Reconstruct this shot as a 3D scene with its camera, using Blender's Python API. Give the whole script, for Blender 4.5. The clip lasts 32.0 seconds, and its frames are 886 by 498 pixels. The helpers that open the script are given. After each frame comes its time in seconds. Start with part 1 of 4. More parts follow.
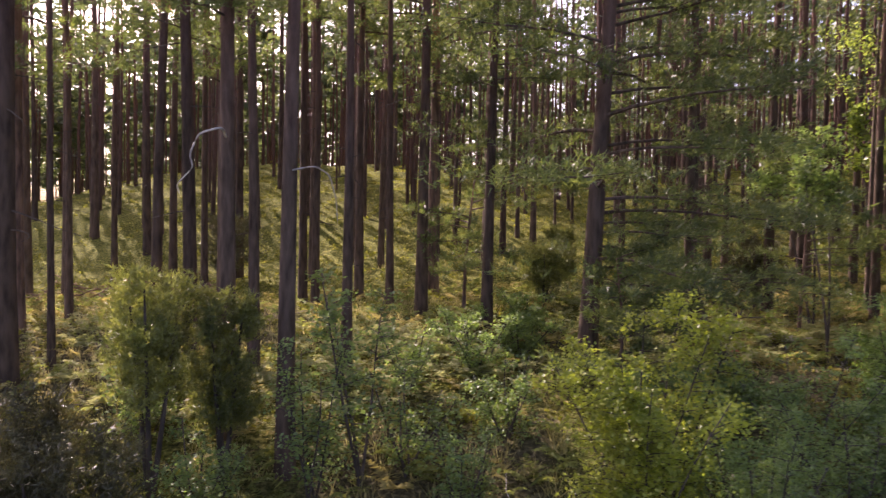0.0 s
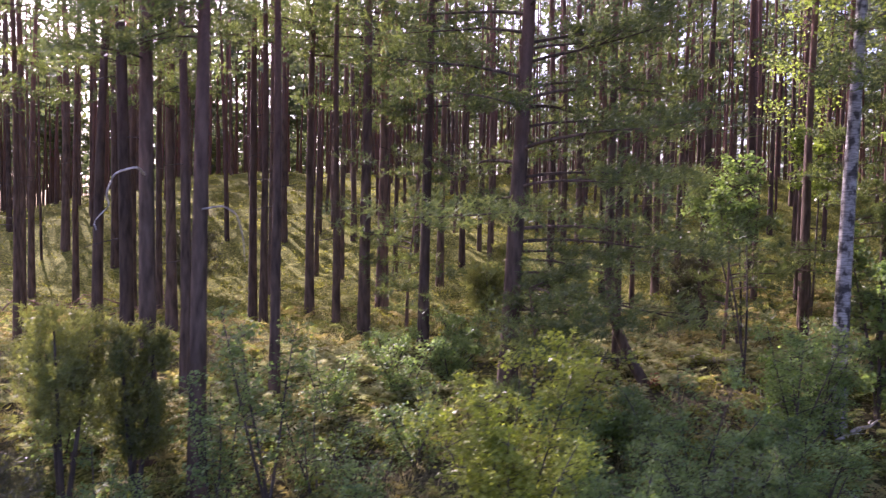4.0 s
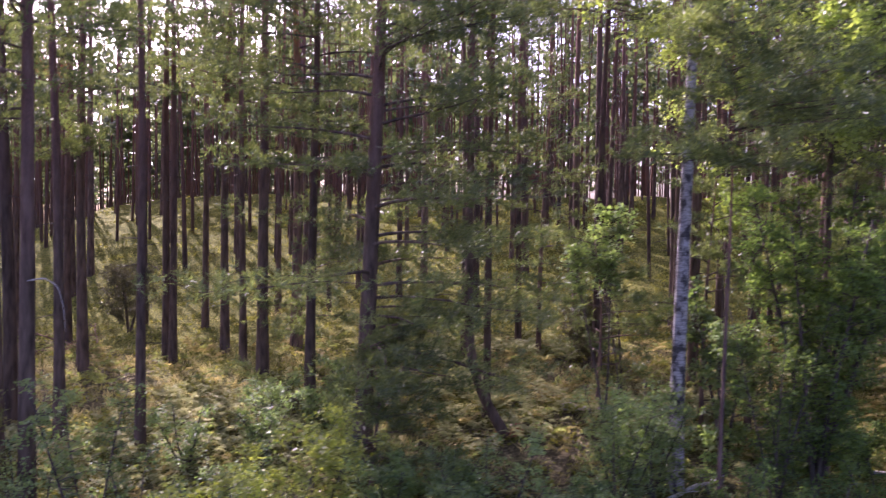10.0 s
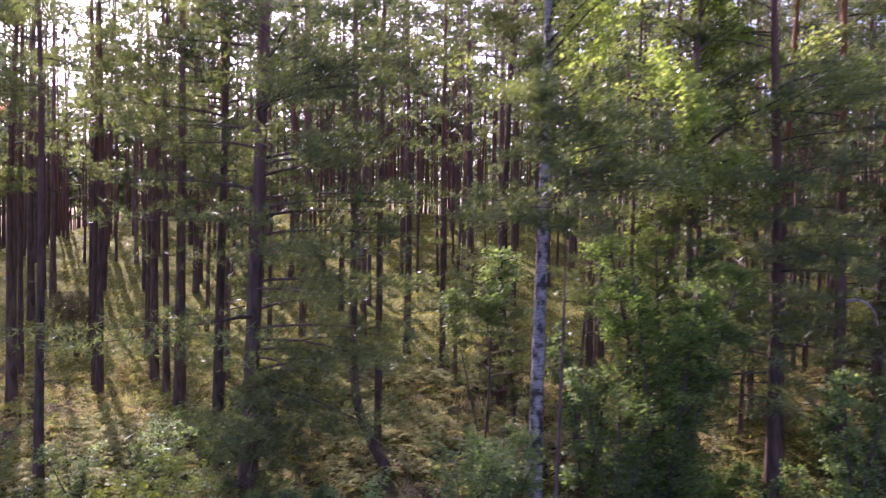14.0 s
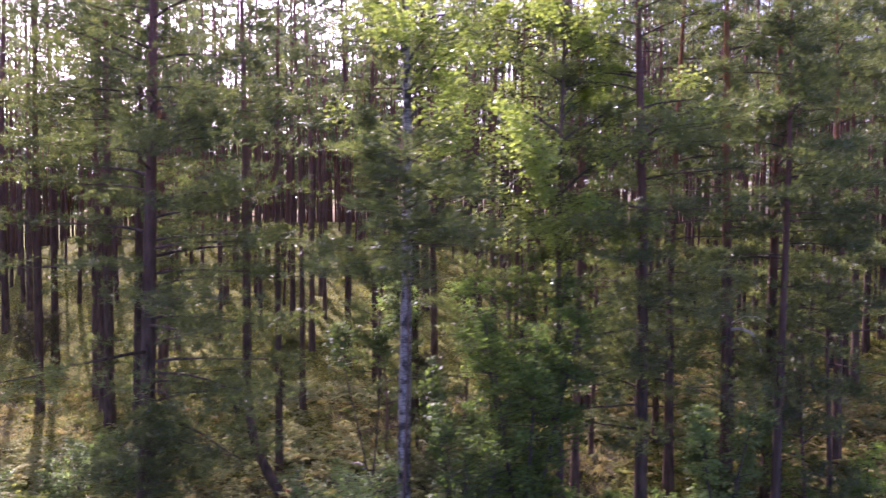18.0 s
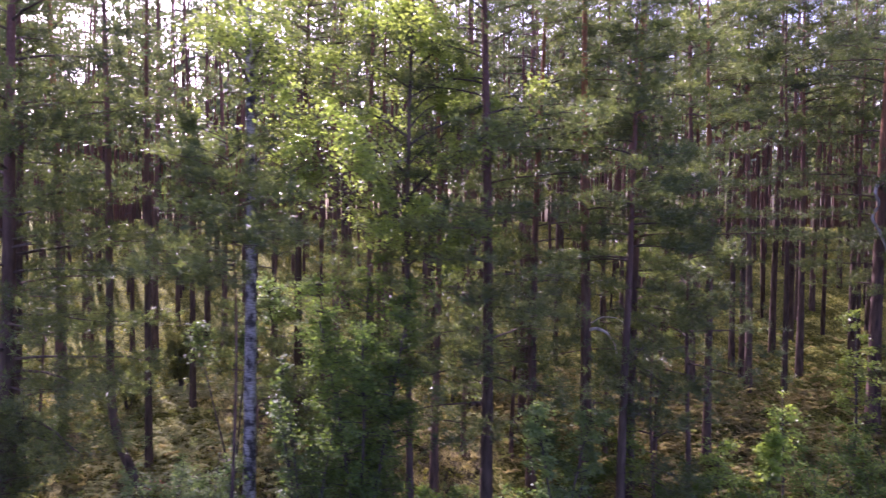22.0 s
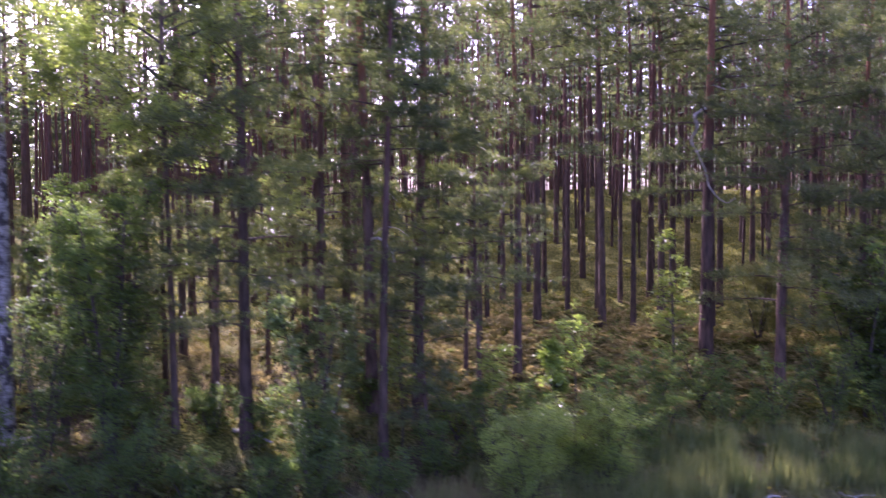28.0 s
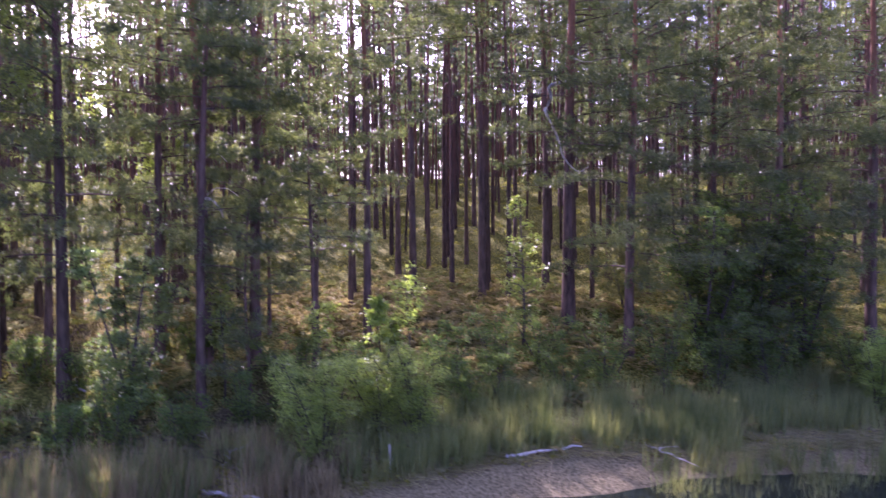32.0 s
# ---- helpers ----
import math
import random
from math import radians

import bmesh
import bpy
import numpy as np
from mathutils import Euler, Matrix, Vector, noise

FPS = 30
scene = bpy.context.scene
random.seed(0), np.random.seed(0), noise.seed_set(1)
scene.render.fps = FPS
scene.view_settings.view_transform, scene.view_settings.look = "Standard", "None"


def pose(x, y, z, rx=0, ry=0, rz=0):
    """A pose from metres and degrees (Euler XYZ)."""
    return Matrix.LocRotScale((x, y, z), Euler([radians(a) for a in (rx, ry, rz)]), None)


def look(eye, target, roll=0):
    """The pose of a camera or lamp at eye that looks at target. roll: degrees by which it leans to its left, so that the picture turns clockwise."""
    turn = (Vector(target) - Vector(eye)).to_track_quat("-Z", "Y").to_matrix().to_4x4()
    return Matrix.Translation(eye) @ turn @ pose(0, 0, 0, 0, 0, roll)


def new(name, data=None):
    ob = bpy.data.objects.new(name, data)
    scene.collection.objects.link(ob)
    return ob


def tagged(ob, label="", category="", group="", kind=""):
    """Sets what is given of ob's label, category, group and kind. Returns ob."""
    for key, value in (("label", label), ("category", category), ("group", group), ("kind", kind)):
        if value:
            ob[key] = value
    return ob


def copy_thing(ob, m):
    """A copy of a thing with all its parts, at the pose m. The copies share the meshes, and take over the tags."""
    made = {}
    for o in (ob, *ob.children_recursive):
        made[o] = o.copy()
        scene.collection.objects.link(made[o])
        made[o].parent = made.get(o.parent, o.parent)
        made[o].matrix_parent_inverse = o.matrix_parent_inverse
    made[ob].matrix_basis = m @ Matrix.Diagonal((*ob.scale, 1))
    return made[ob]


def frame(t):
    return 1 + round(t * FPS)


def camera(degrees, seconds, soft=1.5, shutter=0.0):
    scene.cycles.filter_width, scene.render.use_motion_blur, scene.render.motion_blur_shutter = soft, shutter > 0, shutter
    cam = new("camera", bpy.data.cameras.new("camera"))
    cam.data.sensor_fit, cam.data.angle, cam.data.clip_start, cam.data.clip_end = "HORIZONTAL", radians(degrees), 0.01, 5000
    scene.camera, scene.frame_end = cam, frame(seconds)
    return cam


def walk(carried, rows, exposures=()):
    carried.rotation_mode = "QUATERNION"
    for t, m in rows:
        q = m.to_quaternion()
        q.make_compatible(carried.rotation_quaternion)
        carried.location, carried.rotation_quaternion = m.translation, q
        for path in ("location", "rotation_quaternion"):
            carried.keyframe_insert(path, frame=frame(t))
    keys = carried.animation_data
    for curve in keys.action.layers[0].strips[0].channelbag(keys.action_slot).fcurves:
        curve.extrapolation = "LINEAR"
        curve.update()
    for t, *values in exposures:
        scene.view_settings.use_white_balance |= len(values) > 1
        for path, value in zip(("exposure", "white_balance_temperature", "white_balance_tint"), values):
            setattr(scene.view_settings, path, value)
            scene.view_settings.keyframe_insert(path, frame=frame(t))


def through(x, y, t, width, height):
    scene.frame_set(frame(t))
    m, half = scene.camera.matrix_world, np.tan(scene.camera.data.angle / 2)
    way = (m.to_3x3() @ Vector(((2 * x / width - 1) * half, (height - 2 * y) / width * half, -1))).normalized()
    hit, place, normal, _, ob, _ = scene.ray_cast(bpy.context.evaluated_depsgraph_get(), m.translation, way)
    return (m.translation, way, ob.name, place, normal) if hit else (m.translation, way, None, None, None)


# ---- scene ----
cam = camera(64.3, 32.0, soft=1.3, shutter=2.0)
LOOK = [(0.0, 1.43, 6250, 38), (1.2, 1.51, 6080, 40), (2.0, 1.86, 5600, 47), (3.0, 1.78, 5580, 49), (6.0, 1.66, 5530, 52), (20.0, 1.59, 5330, 59), (27.0, 1.79, 5200, 65), (32.0, 2.04, 5150, 68)]
PATH = [
    (0, (0.008, 0.309, 4.099), (-0.088, 10.302, 3.748), 0.92),
    (0.5, (0.062, 0.210, 4.153), (0.055, 10.204, 3.800), 1.01),
    (1, (0.198, 0.093, 4.223), (0.232, 10.086, 3.868), 1.13),
    (1.5, (0.392, -0.028, 4.298), (0.433, 9.966, 3.943), 1.23),
    (2, (0.603, -0.130, 4.370), (0.637, 9.864, 4.021), 1.26),
    (2.5, (0.803, -0.188, 4.438), (0.829, 9.806, 4.097), 1.22),
    (3, (1.003, -0.188, 4.511), (1.013, 9.807, 4.174), 1.12),
    (3.5, (1.231, -0.155, 4.601), (1.205, 9.839, 4.255), 1.01),
    (4, (1.492, -0.137, 4.705), (1.411, 9.856, 4.344), 0.92),
    (4.5, (1.768, -0.150, 4.812), (1.624, 9.841, 4.439), 0.87),
    (5, (2.042, -0.178, 4.918), (1.839, 9.812, 4.536), 0.84),
    (5.5, (2.302, -0.202, 5.021), (2.056, 9.787, 4.628), 0.83),
    (6, (2.555, -0.215, 5.109), (2.281, 9.773, 4.715), 0.83),
    (6.5, (2.818, -0.218, 5.179), (2.517, 9.770, 4.798), 0.83),
    (7, (3.109, -0.217, 5.248), (2.772, 9.771, 4.884), 0.81),
    (7.5, (3.422, -0.222, 5.336), (3.047, 9.765, 4.981), 0.75),
    (8, (3.739, -0.244, 5.440), (3.336, 9.742, 5.087), 0.68),
    (8.5, (4.053, -0.282, 5.544), (3.631, 9.703, 5.197), 0.65),
    (9, (4.371, -0.327, 5.644), (3.932, 9.658, 5.308), 0.66),
    (9.5, (4.698, -0.375, 5.740), (4.239, 9.609, 5.418), 0.69),
    (10, (5.028, -0.431, 5.834), (4.548, 9.553, 5.526), 0.72),
    (10.5, (5.365, -0.489, 5.934), (4.864, 9.494, 5.639), 0.73),
    (11, (5.727, -0.535, 6.058), (5.200, 9.446, 5.766), 0.71),
    (11.5, (6.122, -0.566, 6.206), (5.562, 9.414, 5.907), 0.69),
    (12, (6.537, -0.586, 6.354), (5.939, 9.392, 6.047), 0.70),
    (12.5, (6.943, -0.610, 6.482), (6.307, 9.365, 6.175), 0.74),
    (13, (7.305, -0.672, 6.583), (6.645, 9.302, 6.292), 0.79),
    (13.5, (7.607, -0.798, 6.657), (6.949, 9.177, 6.401), 0.82),
    (14, (7.880, -0.963, 6.724), (7.236, 9.014, 6.507), 0.81),
    (14.5, (8.180, -1.109, 6.821), (7.534, 8.868, 6.622), 0.76),
    (15, (8.533, -1.210, 6.969), (7.855, 8.764, 6.752), 0.66),
    (15.5, (8.918, -1.286, 7.152), (8.189, 8.683, 6.892), 0.55),
    (16, (9.310, -1.349, 7.341), (8.527, 8.615, 7.034), 0.44),
    (16.5, (9.716, -1.387, 7.510), (8.877, 8.571, 7.164), 0.35),
    (17, (10.168, -1.381, 7.642), (9.266, 8.571, 7.276), 0.27),
    (17.5, (10.673, -1.335, 7.735), (9.698, 8.610, 7.370), 0.18),
    (18, (11.173, -1.280, 7.808), (10.146, 8.660, 7.446), 0.16),
    (18.5, (11.611, -1.255, 7.870), (10.572, 8.684, 7.502), 0.22),
    (19, (11.997, -1.270, 7.912), (10.981, 8.671, 7.535), 0.33),
    (19.5, (12.378, -1.291, 7.930), (11.395, 8.653, 7.549), 0.40),
    (20, (12.766, -1.292, 7.938), (11.815, 8.655, 7.556), 0.43),
    (20.5, (13.134, -1.290, 7.941), (12.221, 8.661, 7.559), 0.45),
    (21, (13.476, -1.306, 7.937), (12.603, 8.649, 7.557), 0.49),
    (21.5, (13.815, -1.330, 7.922), (12.974, 8.627, 7.544), 0.53),
    (22, (14.164, -1.348, 7.891), (13.343, 8.611, 7.513), 0.54),
    (22.5, (14.511, -1.350, 7.839), (13.712, 8.611, 7.458), 0.52),
    (23, (14.846, -1.328, 7.771), (14.076, 8.635, 7.376), 0.52),
    (23.5, (15.170, -1.293, 7.688), (14.432, 8.671, 7.269), 0.58),
    (24, (15.513, -1.270, 7.575), (14.798, 8.695, 7.130), 0.68),
    (24.5, (15.926, -1.266, 7.413), (15.209, 8.697, 6.954), 0.71),
    (25, (16.444, -1.276, 7.204), (15.691, 8.685, 6.747), 0.60),
    (25.5, (17.036, -1.287, 6.969), (16.225, 8.670, 6.525), 0.39),
    (26, (17.647, -1.293, 6.725), (16.774, 8.659, 6.297), 0.16),
    (26.5, (18.245, -1.288, 6.471), (17.321, 8.661, 6.056), -0.03),
    (27, (18.828, -1.270, 6.196), (17.869, 8.676, 5.795), -0.14),
    (27.5, (19.421, -1.253, 5.907), (18.431, 8.691, 5.529), -0.22),
    (28, (20.054, -1.258, 5.639), (19.024, 8.683, 5.289), -0.29),
    (28.5, (20.731, -1.282, 5.429), (19.651, 8.653, 5.100), -0.36),
    (29, (21.423, -1.303, 5.278), (20.293, 8.628, 4.959), -0.42),
    (29.5, (22.093, -1.303, 5.159), (20.925, 8.624, 4.845), -0.47),
    (30, (22.719, -1.289, 5.049), (21.534, 8.636, 4.739), -0.52),
    (30.5, (23.294, -1.267, 4.938), (22.111, 8.658, 4.632), -0.55),
    (31, (23.809, -1.247, 4.821), (22.646, 8.680, 4.517), -0.51),
    (31.5, (24.250, -1.244, 4.688), (23.121, 8.687, 4.385), -0.39),
    (32, (24.607, -1.277, 4.520), (23.520, 8.659, 4.220), -0.20),
]
walk(cam, [(t, look(eye, target, roll)) for t, eye, target, roll in PATH], LOOK)

# ---- light ----
SUN_LEFT, SUN_UP = 34.0, 37.0
world = bpy.data.worlds.new("sky")
scene.world = world
world.use_nodes = True
wn = world.node_tree
sky = wn.nodes.new("ShaderNodeTexSky")
sky.sky_type, sky.sun_disc = "NISHITA", False
sky.sun_elevation, sky.sun_rotation = radians(SUN_UP), radians(-SUN_LEFT)
sky.air_density, sky.dust_density, sky.ozone_density = 1.0, 6.0, 1.0
wn.links.new(sky.outputs["Color"], wn.nodes["Background"].inputs["Color"])
wn.nodes["Background"].inputs["Strength"].default_value = 0.13
sun = new("sun", bpy.data.lights.new("sun", "SUN"))
sun.data.energy, sun.data.angle, sun.data.color = 5.0, radians(0.6), (1.0, 0.90, 0.74)
sun.matrix_world = look((0, 0, 0), (math.sin(radians(SUN_LEFT)) * math.cos(radians(SUN_UP)),
                                    -math.cos(radians(SUN_LEFT)) * math.cos(radians(SUN_UP)), -math.sin(radians(SUN_UP))))


# ---- materials ----
def mat(name, rough=0.8):
    m = bpy.data.materials.new(name)
    m.use_nodes = True
    nt = m.node_tree
    b = nt.nodes["Principled BSDF"]
    b.inputs["Roughness"].default_value = rough
    b.inputs["Specular IOR Level"].default_value = 0.25
    return m, nt, b


def node(nt, kind, **inputs):
    n = nt.nodes.new("ShaderNode" + kind)
    for k, v in inputs.items():
        n.inputs[k].default_value = v
    return n


def ramp(nt, fac, stops):
    r = nt.nodes.new("ShaderNodeValToRGB")
    while len(r.color_ramp.elements) < len(stops):
        r.color_ramp.elements.new(0.5)
    for e, (p, c) in zip(r.color_ramp.elements, stops):
        e.position, e.color = p, (*c, 1)
    nt.links.new(fac, r.inputs["Fac"])
    return r.outputs["Color"]


def mix(nt, fac, a, b, how="MIX"):
    n = nt.nodes.new("ShaderNodeMixRGB")
    n.blend_type = how
    for sock, v in (("Fac", fac), ("Color1", a), ("Color2", b)):
        if isinstance(v, bpy.types.NodeSocket):
            nt.links.new(v, n.inputs[sock])
        elif isinstance(v, tuple):
            n.inputs[sock].default_value = (*v, 1)
        else:
            n.inputs[sock].default_value = v
    return n.outputs["Color"]


def noise_of(nt, coords, scale, detail=4.0, stretch=None):
    src = coords
    if stretch:
        mp = node(nt, "Mapping", Scale=stretch)
        nt.links.new(coords, mp.inputs["Vector"])
        src = mp.outputs["Vector"]
    n = node(nt, "TexNoise", Scale=scale, Detail=detail)
    nt.links.new(src, n.inputs["Vector"])
    return n.outputs["Fac"]


def bump(nt, b, height, strength, distance):
    n = node(nt, "Bump", Strength=strength, Distance=distance)
    nt.links.new(height, n.inputs["Height"])
    nt.links.new(n.outputs["Normal"], b.inputs["Normal"])


def bark_material(name, low, low_dark, high, change, blend):
    """Fissured plates low on the stem, thin flaking bark above the height of change."""
    m, nt, b = mat(name, 0.9)
    co = nt.nodes.new("ShaderNodeTexCoord").outputs["Object"]
    sep = nt.nodes.new("ShaderNodeSeparateXYZ")
    nt.links.new(co, sep.inputs["Vector"])
    plates = noise_of(nt, co, 9.0, 6.0, (1.0, 1.0, 0.22))
    fine = noise_of(nt, co, 38.0, 5.0, (1.0, 1.0, 0.4))
    lowc = ramp(nt, plates, [(0.32, low_dark), (0.62, low)])
    highc = ramp(nt, fine, [(0.3, tuple(c * 0.6 for c in high)), (0.7, high)])
    up = node(nt, "MapRange", **{"From Min": change - blend, "From Max": change + blend})
    jig = nt.nodes.new("ShaderNodeMath")
    jig.operation = "MULTIPLY_ADD"
    nt.links.new(noise_of(nt, co, 1.6, 3.0), jig.inputs[0])
    jig.inputs[1].default_value = 3.0
    nt.links.new(sep.outputs["Z"], jig.inputs[2])
    nt.links.new(jig.outputs[0], up.inputs["Value"])
    col = mix(nt, up.outputs["Result"], lowc, highc)
    info = nt.nodes.new("ShaderNodeObjectInfo")
    vary = node(nt, "HueSaturation", Saturation=1.0)
    hv = node(nt, "MapRange", **{"To Min": 0.75, "To Max": 1.25})
    nt.links.new(info.outputs["Random"], hv.inputs["Value"])
    nt.links.new(hv.outputs["Result"], vary.inputs["Value"])
    nt.links.new(col, vary.inputs["Color"])
    nt.links.new(vary.outputs["Color"], b.inputs["Base Color"])
    bump(nt, b, plates, 0.9, 0.03)
    return m


def leaf_material(name, dark, light, through, share=0.4, rough=0.42, per_object=0.25):
    """A thin leaf that reflects and lets light through; colours vary from leaf to leaf and plant to plant."""
    m, nt, b = mat(name, rough)
    b.inputs["Specular IOR Level"].default_value = 0.5 if rough < 0.6 else 0.12
    geo = nt.nodes.new("ShaderNodeNewGeometry")
    co = nt.nodes.new("ShaderNodeTexCoord").outputs["Object"]
    patch = noise_of(nt, co, 1.1, 3.0)
    col = mix(nt, geo.outputs["Random Per Island"], dark, light)
    col = mix(nt, 0.5, col, ramp(nt, patch, [(0.35, dark), (0.65, light)]))
    info = nt.nodes.new("ShaderNodeObjectInfo")
    hv = node(nt, "MapRange", **{"To Min": 1 - per_object, "To Max": 1 + per_object})
    nt.links.new(info.outputs["Random"], hv.inputs["Value"])
    vary = node(nt, "HueSaturation")
    nt.links.new(hv.outputs["Result"], vary.inputs["Value"])
    nt.links.new(col, vary.inputs["Color"])
    nt.links.new(vary.outputs["Color"], b.inputs["Base Color"])
    t = nt.nodes.new("ShaderNodeBsdfTranslucent")
    tint = mix(nt, 1.0, vary.outputs["Color"], through, "MULTIPLY")
    nt.links.new(tint, t.inputs["Color"])
    mx = nt.nodes.new("ShaderNodeMixShader")
    mx.inputs["Fac"].default_value = share
    nt.links.new(b.outputs["BSDF"], mx.inputs[1])
    nt.links.new(t.outputs["BSDF"], mx.inputs[2])
    nt.links.new(mx.outputs["Shader"], nt.nodes["Material Output"].inputs["Surface"])
    return m


PINE_BARK = bark_material("pine_bark", (0.148, 0.10, 0.07), (0.05, 0.033, 0.022), (0.25, 0.13, 0.098), 9.0, 3.0)
EDGE_BARK = bark_material("edge_pine_bark", (0.22, 0.14, 0.10), (0.065, 0.042, 0.035), (0.40, 0.185, 0.09), 9.0, 2.2)
LIMB_BARK = bark_material("limb_bark", (0.16, 0.11, 0.08), (0.06, 0.045, 0.035), (0.24, 0.13, 0.07), 30.0, 2.0)
GREY_WOOD = bark_material("weathered_wood", (0.62, 0.56, 0.49), (0.25, 0.21, 0.18), (0.5, 0.45, 0.4), 90.0, 2.0)
BROWN_WOOD = bark_material("brown_deadwood", (0.27, 0.165, 0.095), (0.10, 0.06, 0.04), (0.25, 0.15, 0.09), 90.0, 2.0)
TWIG_BARK = bark_material("twig_bark", (0.12, 0.095, 0.075), (0.05, 0.04, 0.033), (0.12, 0.09, 0.07), 90.0, 2.0)
NEEDLES = leaf_material("pine_needles", (0.048, 0.074, 0.040), (0.19, 0.215, 0.085), (1.7, 1.75, 0.7), 0.45)
WOOD_NEEDLES = leaf_material("high_pine_needles", (0.055, 0.080, 0.050), (0.135, 0.155, 0.075), (1.5, 1.5, 0.75), 0.42)
JUNIPER = leaf_material("juniper_needles", (0.09, 0.12, 0.045), (0.24, 0.25, 0.085), (1.7, 1.6, 0.65), 0.45)
# Juniper needles with shade put into the colour, for bushes out of the sun.
SHADED_JUNIPER = leaf_material("shaded_juniper_needles", (0.045, 0.05, 0.022), (0.13, 0.12, 0.05), (1.4, 1.3, 0.7), 0.3)
SHRUB_LEAF = leaf_material("shrub_leaves", (0.095, 0.145, 0.06), (0.26, 0.32, 0.115), (1.7, 1.85, 0.75), 0.45, 0.52)
RICH_LEAF = leaf_material("rich_green_leaves", (0.07, 0.115, 0.04), (0.19, 0.25, 0.08), (1.8, 1.9, 0.65), 0.46, 0.6)
WILLOW_LEAF = leaf_material("willow_leaves", (0.16, 0.225, 0.05), (0.42, 0.49, 0.12), (1.6, 1.75, 0.7), 0.45, 0.45)
# Lit copy of the fern leaves: sunlight is put into the pale colour.
SUNLIT_FERN = leaf_material("pale_ferns", (0.24, 0.26, 0.10), (0.52, 0.50, 0.27), (1.2, 1.2, 0.8), 0.4, 0.75)
LIME_LEAF = leaf_material("lime_leaves", (0.16, 0.20, 0.035), (0.42, 0.435, 0.09), (1.6, 1.7, 0.6), 0.48, 0.42)
FRESH_LEAF = leaf_material("fresh_green_leaves", (0.15, 0.21, 0.05), (0.33, 0.39, 0.10), (1.6, 1.7, 0.6), 0.5, 0.38)
BIRCH_LEAF = leaf_material("birch_leaves", (0.155, 0.205, 0.06), (0.35, 0.40, 0.12), (1.6, 1.7, 0.65), 0.5, 0.38)
BERRY_LEAF = leaf_material("bilberry_leaves", (0.07, 0.085, 0.02), (0.27, 0.255, 0.06), (1.5, 1.5, 0.6), 0.42, 0.75)
BRACKEN_LEAF = leaf_material("bracken_leaves", (0.12, 0.105, 0.04), (0.38, 0.325, 0.14), (1.4, 1.35, 0.75), 0.4, 0.75)
GOLD_FERN = leaf_material("golden_bracken", (0.155, 0.13, 0.05), (0.42, 0.365, 0.16), (1.35, 1.3, 0.75), 0.42, 0.75)
REED_LEAF = leaf_material("reed_leaves", (0.085, 0.13, 0.04), (0.30, 0.30, 0.12), (1.4, 1.4, 0.7), 0.4)
SEDGE_LEAF = leaf_material("dry_sedge", (0.08, 0.065, 0.03), (0.50, 0.41, 0.22), (1.3, 1.2, 0.8), 0.35, 0.75)
FERN_LEAF = leaf_material("fern_leaves", (0.10, 0.13, 0.05), (0.26, 0.27, 0.09), (1.5, 1.5, 0.7), 0.42, 0.75)
GRASS_LEAF = leaf_material("dry_grass", (0.17, 0.165, 0.07), (0.45, 0.41, 0.20), (1.3, 1.2, 0.8), 0.42, 0.75)
RUST_LEAF = leaf_material("dry_rust_needles", (0.30, 0.12, 0.06), (0.48, 0.22, 0.12), (1.3, 1.1, 0.8), 0.35)


def birch_bark():
    m, nt, b = mat("birch_bark", 0.7)
    co = nt.nodes.new("ShaderNodeTexCoord").outputs["Object"]
    marks = noise_of(nt, co, 6.5, 6.0, (1.0, 1.0, 0.75))
    lent = noise_of(nt, co, 15.0, 4.0, (0.45, 0.45, 2.6))
    col = ramp(nt, marks, [(0.42, (0.09, 0.08, 0.07)), (0.51, (0.41, 0.38, 0.34)), (0.75, (0.57, 0.53, 0.48))])
    col = mix(nt, 0.6, col, ramp(nt, lent, [(0.42, (0.2, 0.18, 0.17)), (0.54, (0.9, 0.88, 0.87))]), "MULTIPLY")
    nt.links.new(col, b.inputs["Base Color"])
    bump(nt, b, marks, 0.5, 0.02)
    return m


